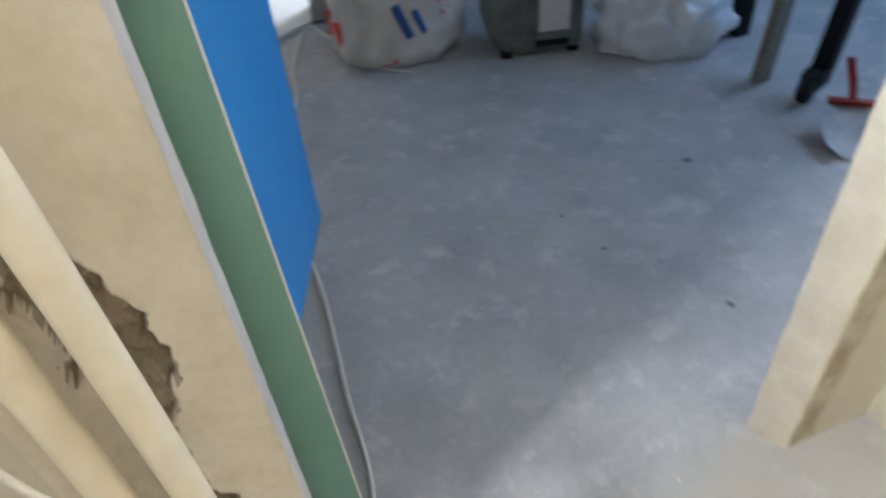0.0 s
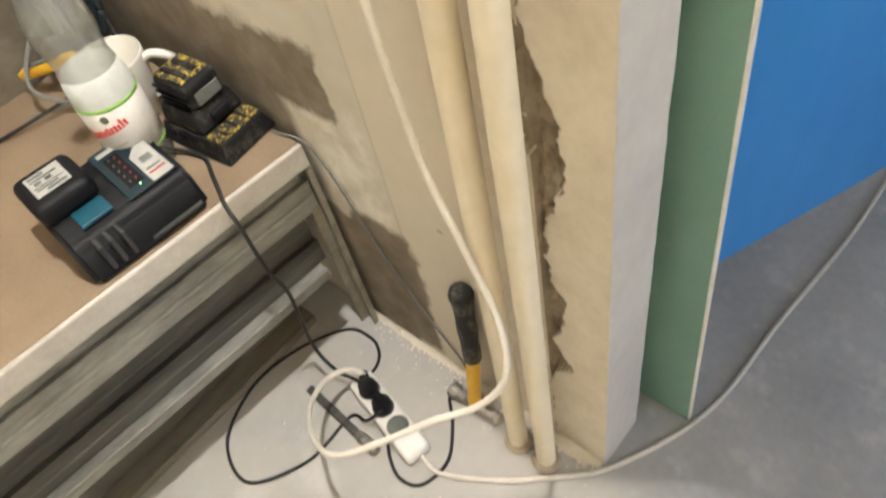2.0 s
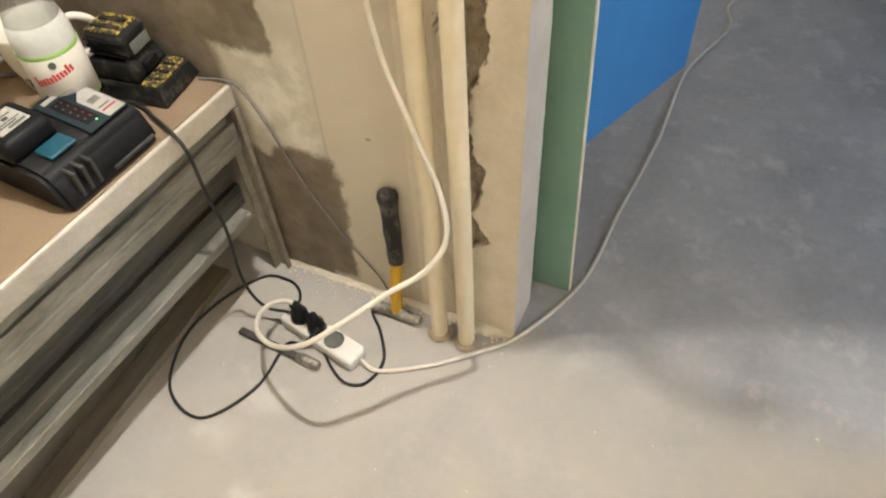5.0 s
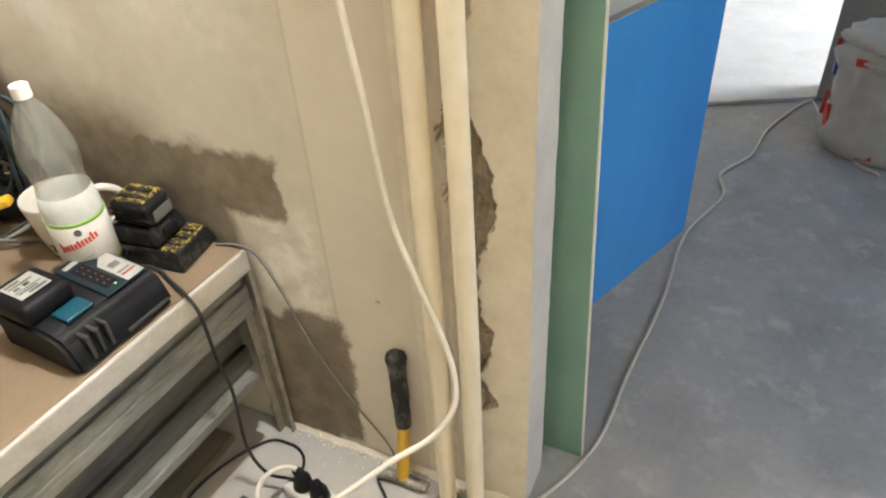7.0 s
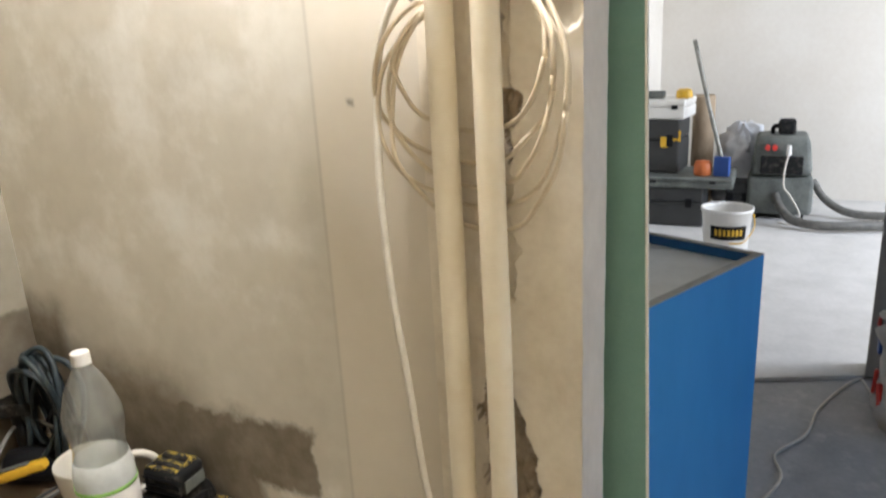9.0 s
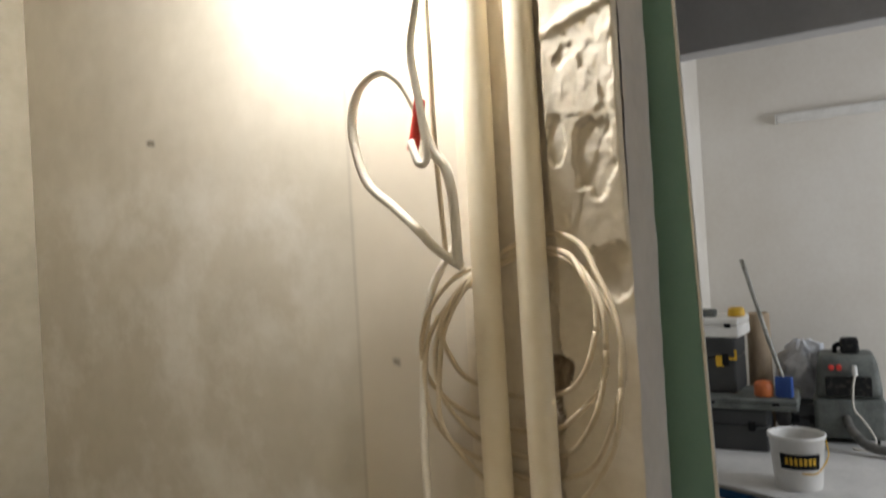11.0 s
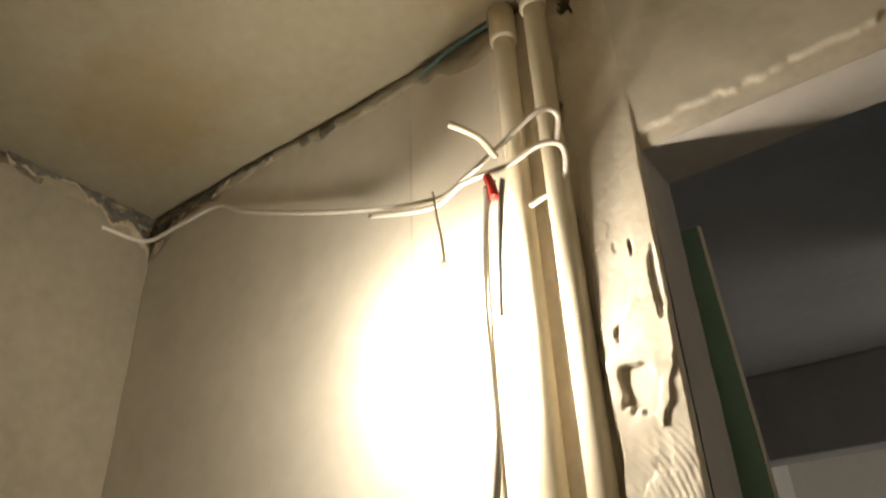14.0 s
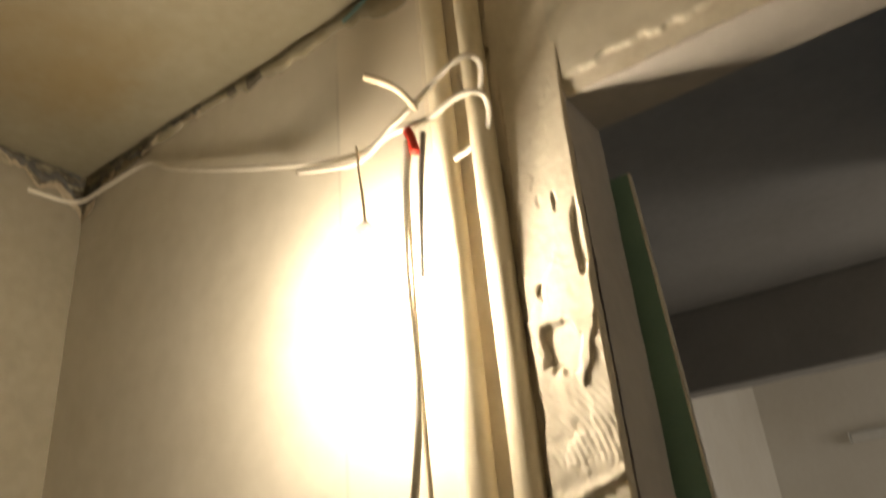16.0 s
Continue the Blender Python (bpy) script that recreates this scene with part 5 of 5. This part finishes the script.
def vacuum():
    c = thing("workshop_vacuum", 0.005, 4.56, FZ, "dusty grey-green workshop vacuum cleaner with a ribbed hose", "vacuum cleaner", rz=4)
    c.scale = (1.06, 1.06, 1.2)
    tub = box(-0.19, 0.19, -0.2, 0.2, 0.03, 0.24, 0.03, 3)
    part("tub", tub, GREYPLASTIC, c, smooth=True)
    top = box(-0.18, 0.18, -0.19, 0.19, 0.245, 0.46, 0.035, 3)
    for v in top.verts:
        k = (v.co.z - 0.245) / 0.215
        v.co.x *= 1 - 0.16 * k
        v.co.y *= 1 - 0.12 * k
    part("motor_head", top, GREYPLASTIC, c, smooth=True)
    part("front_panel", box(-0.12, 0.12, -0.205, -0.19, 0.26, 0.36, 0.004, 1), DUSTBLACK, c)
    for x in (-0.085, -0.045):
        part("knob", lathe([(0.016, 0), (0.016, 0.018), (0.012, 0.02)], 16, Matrix.Translation((x, -0.178, 0.405)) @ Matrix.Rotation(radians(90), 4, "X")), RED, c, "red rotary knob")
    part("handle", tube([(-0.06, 0, 0.455), (-0.05, 0, 0.5), (0.05, 0, 0.505), (0.06, 0, 0.455)], 0.014, 10, 6), BLACK, c, smooth=True)
    part("tool_plug", box(-0.03, 0.07, -0.06, 0.02, 0.462, 0.545, 0.015, 2), DUSTBLACK, c)
    part("lamp_plug", lathe([(0.016, 0.0), (0.012, 0.05)], 12, Matrix.Translation((0.035, -0.21, 0.37))), WHITEP, c, "white plug")
    for x in (-0.17, 0.17):
        part("wheel", lathe([(0.02, -0.02), (0.05, -0.018), (0.05, 0.018), (0.02, 0.02)], 20, Matrix.Translation((x, 0.1, 0.05)) @ Matrix.Rotation(radians(90), 4, "Y")), BLACK, c)
        part("front_wheel", lathe([(0.01, -0.012), (0.03, -0.01), (0.03, 0.01), (0.01, 0.012)], 16, Matrix.Translation((x * 0.8, -0.14, 0.03)) @ Matrix.Rotation(radians(90), 4, "Y")), BLACK, c)

    def ribbed(points, r):
        line = tube(points, r, 14, 26)
        rings = len(line.verts) // 14
        line.verts.ensure_lookup_table()
        for k in range(0, rings, 2):
            ring = [line.verts[k * 14 + s] for s in range(14)]
            mid = sum((v.co for v in ring), Vector()) / 14
            for v in ring:
                v.co = mid + (v.co - mid) * 0.86
        return line

    part("hose", ribbed([(-0.02, -0.19, 0.14), (0.0, -0.27, 0.1), (0.08, -0.38, 0.045), (0.22, -0.43, 0.034), (0.42, -0.4, 0.034), (0.75, -0.3, 0.034)], 0.026), CABLEG, c, "grey ribbed suction hose", True)
    part("hose", ribbed([(0.19, -0.02, 0.2), (0.27, -0.05, 0.1), (0.4, -0.1, 0.04), (0.6, -0.12, 0.032), (0.95, -0.1, 0.032)], 0.024), CABLEG, c, "grey ribbed suction hose", True)
    part("power_cord", tube([(0.035, -0.2, 0.37), (0.02, -0.225, 0.3), (0.02, -0.23, 0.2), (0.06, -0.24, 0.15), (0.12, -0.26, 0.05), (0.08, -0.3, 0.006), (0.0, -0.28, 0.006)], 0.006, 8, 8), CABLEW, c, "pale power cord", True)


vacuum()


def bucket():
    c = thing("paint_bucket", -0.203, 3.46, FZ, "white plastic bucket with a black and yellow label", "bucket")
    c.scale = (1.15, 1.15, 1.32)
    part("body", lathe([(0.098, 0.0), (0.1, 0.004), (0.118, 0.2), (0.124, 0.201), (0.125, 0.214), (0.118, 0.216), (0.115, 0.2), (0.097, 0.012)], 36), WHITEP, c, smooth=True)
    lab = bmesh.new()
    for k in range(9):
        a = radians(-118 + 10 * k)
        r = 0.1115
        p = box(-0.001, 0.0015, -0.0102, 0.0102, -0.03, 0.03)
        p.transform(Matrix.Translation((r * math.cos(a), r * math.sin(a), 0.12)) @ Matrix.Rotation(a, 4, "Z") @ Matrix.Rotation(radians(5), 4, "Y"))
        join(lab, p)
    part("label", lab, BLACK, c, "black label")
    for k in range(7):
        a = radians(-108 + 10 * k)
        p = box(-0.001, 0.0015, -0.006, 0.006, -0.014, 0.014)
        p.transform(Matrix.Translation((0.1135 * math.cos(a), 0.1135 * math.sin(a), 0.122)) @ Matrix.Rotation(a, 4, "Z") @ Matrix.Rotation(radians(5), 4, "Y"))
        part("print_bar", p, YELLOW, c, "yellow printed bar")
    part("handle", tube([(0.122, 0, 0.19), (0.13, -0.05, 0.14), (0.09, -0.12, 0.09), (0.03, -0.14, 0.085)], 0.003, 8, 8), YELLOW, c, "yellow wire handle", True)


bucket()


def tool_case(x, y, z, w, d, h, mat, label, rz=0.0):
    c = thing("tool_case", x, y, z, label, "case", "stacked tool cases", rz)
    part("shell", box(-w / 2, w / 2, -d / 2, d / 2, 0, h * 0.62, 0.012, 2), mat, c)
    part("lid", box(-w / 2, w / 2, -d / 2, d / 2, h * 0.63, h, 0.012, 2), mat, c)
    for sx in (-0.3, 0.3):
        part("latch", box(sx * w - 0.02, sx * w + 0.02, -d / 2 - 0.008, -d / 2 + 0.001, h * 0.5, h * 0.72, 0.002, 1), BLACK, c)
    return c


tool_case(-0.655, 4.220, FZ, 0.46, 0.4, 0.26, DARKCASE, "large dusty black tool case on the floor", 3)
tool_case(-0.560, 4.240, FZ + 0.2605, 0.62, 0.46, 0.07, GREYPLASTIC, "flat grey dusty case on a black one", 3)
tool_case(-0.745, 4.320, FZ + 0.331, 0.3, 0.3, 0.36, DARKCASE, "dusty black upright tool case", -4)
tool_case(-0.730, 4.320, FZ + 0.692, 0.34, 0.32, 0.13, WHITEP, "white case on top of the stack", -4)
tool_case(-0.240, 4.470, FZ, 0.16, 0.2, 0.24, DARKCASE, "small dusty black case beside the stack")
cup = part("yellow_tub", lathe([(0.05, 0), (0.055, 0.004), (0.05, 0.05), (0.03, 0.06)], 20), YELLOW, None, "yellow plastic tub on the stack of cases")
cup.location = (-0.6, 4.27, FZ + 0.8225)
tagged(cup, category="tub")
grinder = part("grinder_body", box(-0.1, 0.06, -0.03, 0.03, 0, 0.05, 0.014, 3), GREYPLASTIC, None, "grey tool body lying on the white case")
grinder.location = (-0.78, 4.25, FZ + 0.8225)
tagged(grinder, category="tool")
for z, x in ((0.56, -0.8), (0.6, -0.72)):
    y_label = part("yellow_tag", box(-0.025, 0.025, -0.004, 0.0, -0.04, 0.03, 0.001, 1), YELLOW, None, "yellow tag on the black tool case")
    y_label.location = (x + 0.1, 4.163 + 0.06 * (x + 0.8), z)
    tagged(y_label, category="tag")
ball = part("orange_can", lathe([(0.05, 0.0), (0.058, 0.01), (0.058, 0.07), (0.045, 0.095), (0.02, 0.1)], 22), ORANGE, None, "orange-red plastic can on the grey case", True)
ball.location = (-0.44, 4.13, FZ + 0.332)
tagged(ball, category="can")
clamp = thing("blue_scraper", -0.320, 4.110, FZ + 0.332, "blue floor scraper leaning with its metal pole", "scraper", rz=-10)
part("blade_holder", box(-0.05, 0.05, -0.02, 0.02, 0, 0.13, 0.006, 2), BLUEP, clamp)
part("blade", box(-0.055, 0.055, -0.003, 0.003, -0.0, 0.02), STEEL, clamp)
part("pole", tube([(0.0, 0.0, 0.1), (-0.12, 0.05, 0.45), (-0.25, 0.11, 0.86)], 0.014, 12, 6), STEEL, clamp, "bare metal pole", True)
film2 = thing("plastic_bag", -0.26, 4.74, FZ, "tall crumpled clear-white plastic film behind the vacuum", "bag")
part("bag", lumpy([(0.13, 0.0), (0.15, 0.1), (0.14, 0.3), (0.11, 0.45), (0.05, 0.56), (0.02, 0.6)], 33.0, (1.2, 0.7, 1), amp=0.06, freq=12, crease=0.05), FILM, film2, smooth=True)
paper = thing("paper_roll", -0.520, 4.630, FZ, "rolled brown protective paper leaning upright", "roll")
part("roll", lathe([(0.07, 0.0), (0.078, 0.01), (0.075, 0.8), (0.065, 0.81), (0.05, 0.79)], 28), KRAFT, paper)
rail = thing("wall_batten", -0.02, FAR - 0.03, 2.21, "white horizontal batten light on the far wall", "batten")
part("body", box(-0.35, 1.0, -0.03, 0.028, -0.035, 0.035, 0.012, 2), WHITEP, rail)
part("end_cap", box(-0.362, -0.351, -0.031, 0.028, -0.036, 0.036, 0.003, 1), WHITEP, rail)


# crumbs of plaster along the foot of the wall and round the pipes
random.seed(11)
crumbs = bmesh.new()
for k in range(190):
    if k < 170:
        x, y = random.uniform(-0.54, 0.0), -0.004 - abs(random.gauss(0, 0.03))
    else:
        x, y = random.uniform(-0.55, 0.75), random.uniform(-0.5, 0.0)
    r = random.uniform(0.0012, 0.0045 if y > -0.03 else 0.0022)
    c = bmesh.new()
    bmesh.ops.create_icosphere(c, subdivisions=1, radius=r)
    for v in c.verts:
        v.co *= random.uniform(0.7, 1.2)
        v.co.z *= 0.7
    join(crumbs, c, Matrix.Translation((x, y, r * 0.5)))
ob = part("plaster_crumbs", crumbs, PLASTER, None, "scattered crumbs of pale plaster on the floor")
tagged(ob, category="rubble", kind="stuff")
fillet = grid_mesh("floor_fillet", 220, 6, lambda u, v: (-0.545 + 0.545 * u, -0.016 * (1 - v) * (0.7 + 0.8 * abs(fbm(u * 5, 1.0, 2.0, 5))) - 0.001, 0.0008 + 0.009 * v ** 2 * (0.5 + abs(fbm(u * 6, 4.0, 0, 5)))), (SIDEWALL,))
tagged(fillet, "dried plaster spilled along the foot of the wall", "trim", kind="structure")
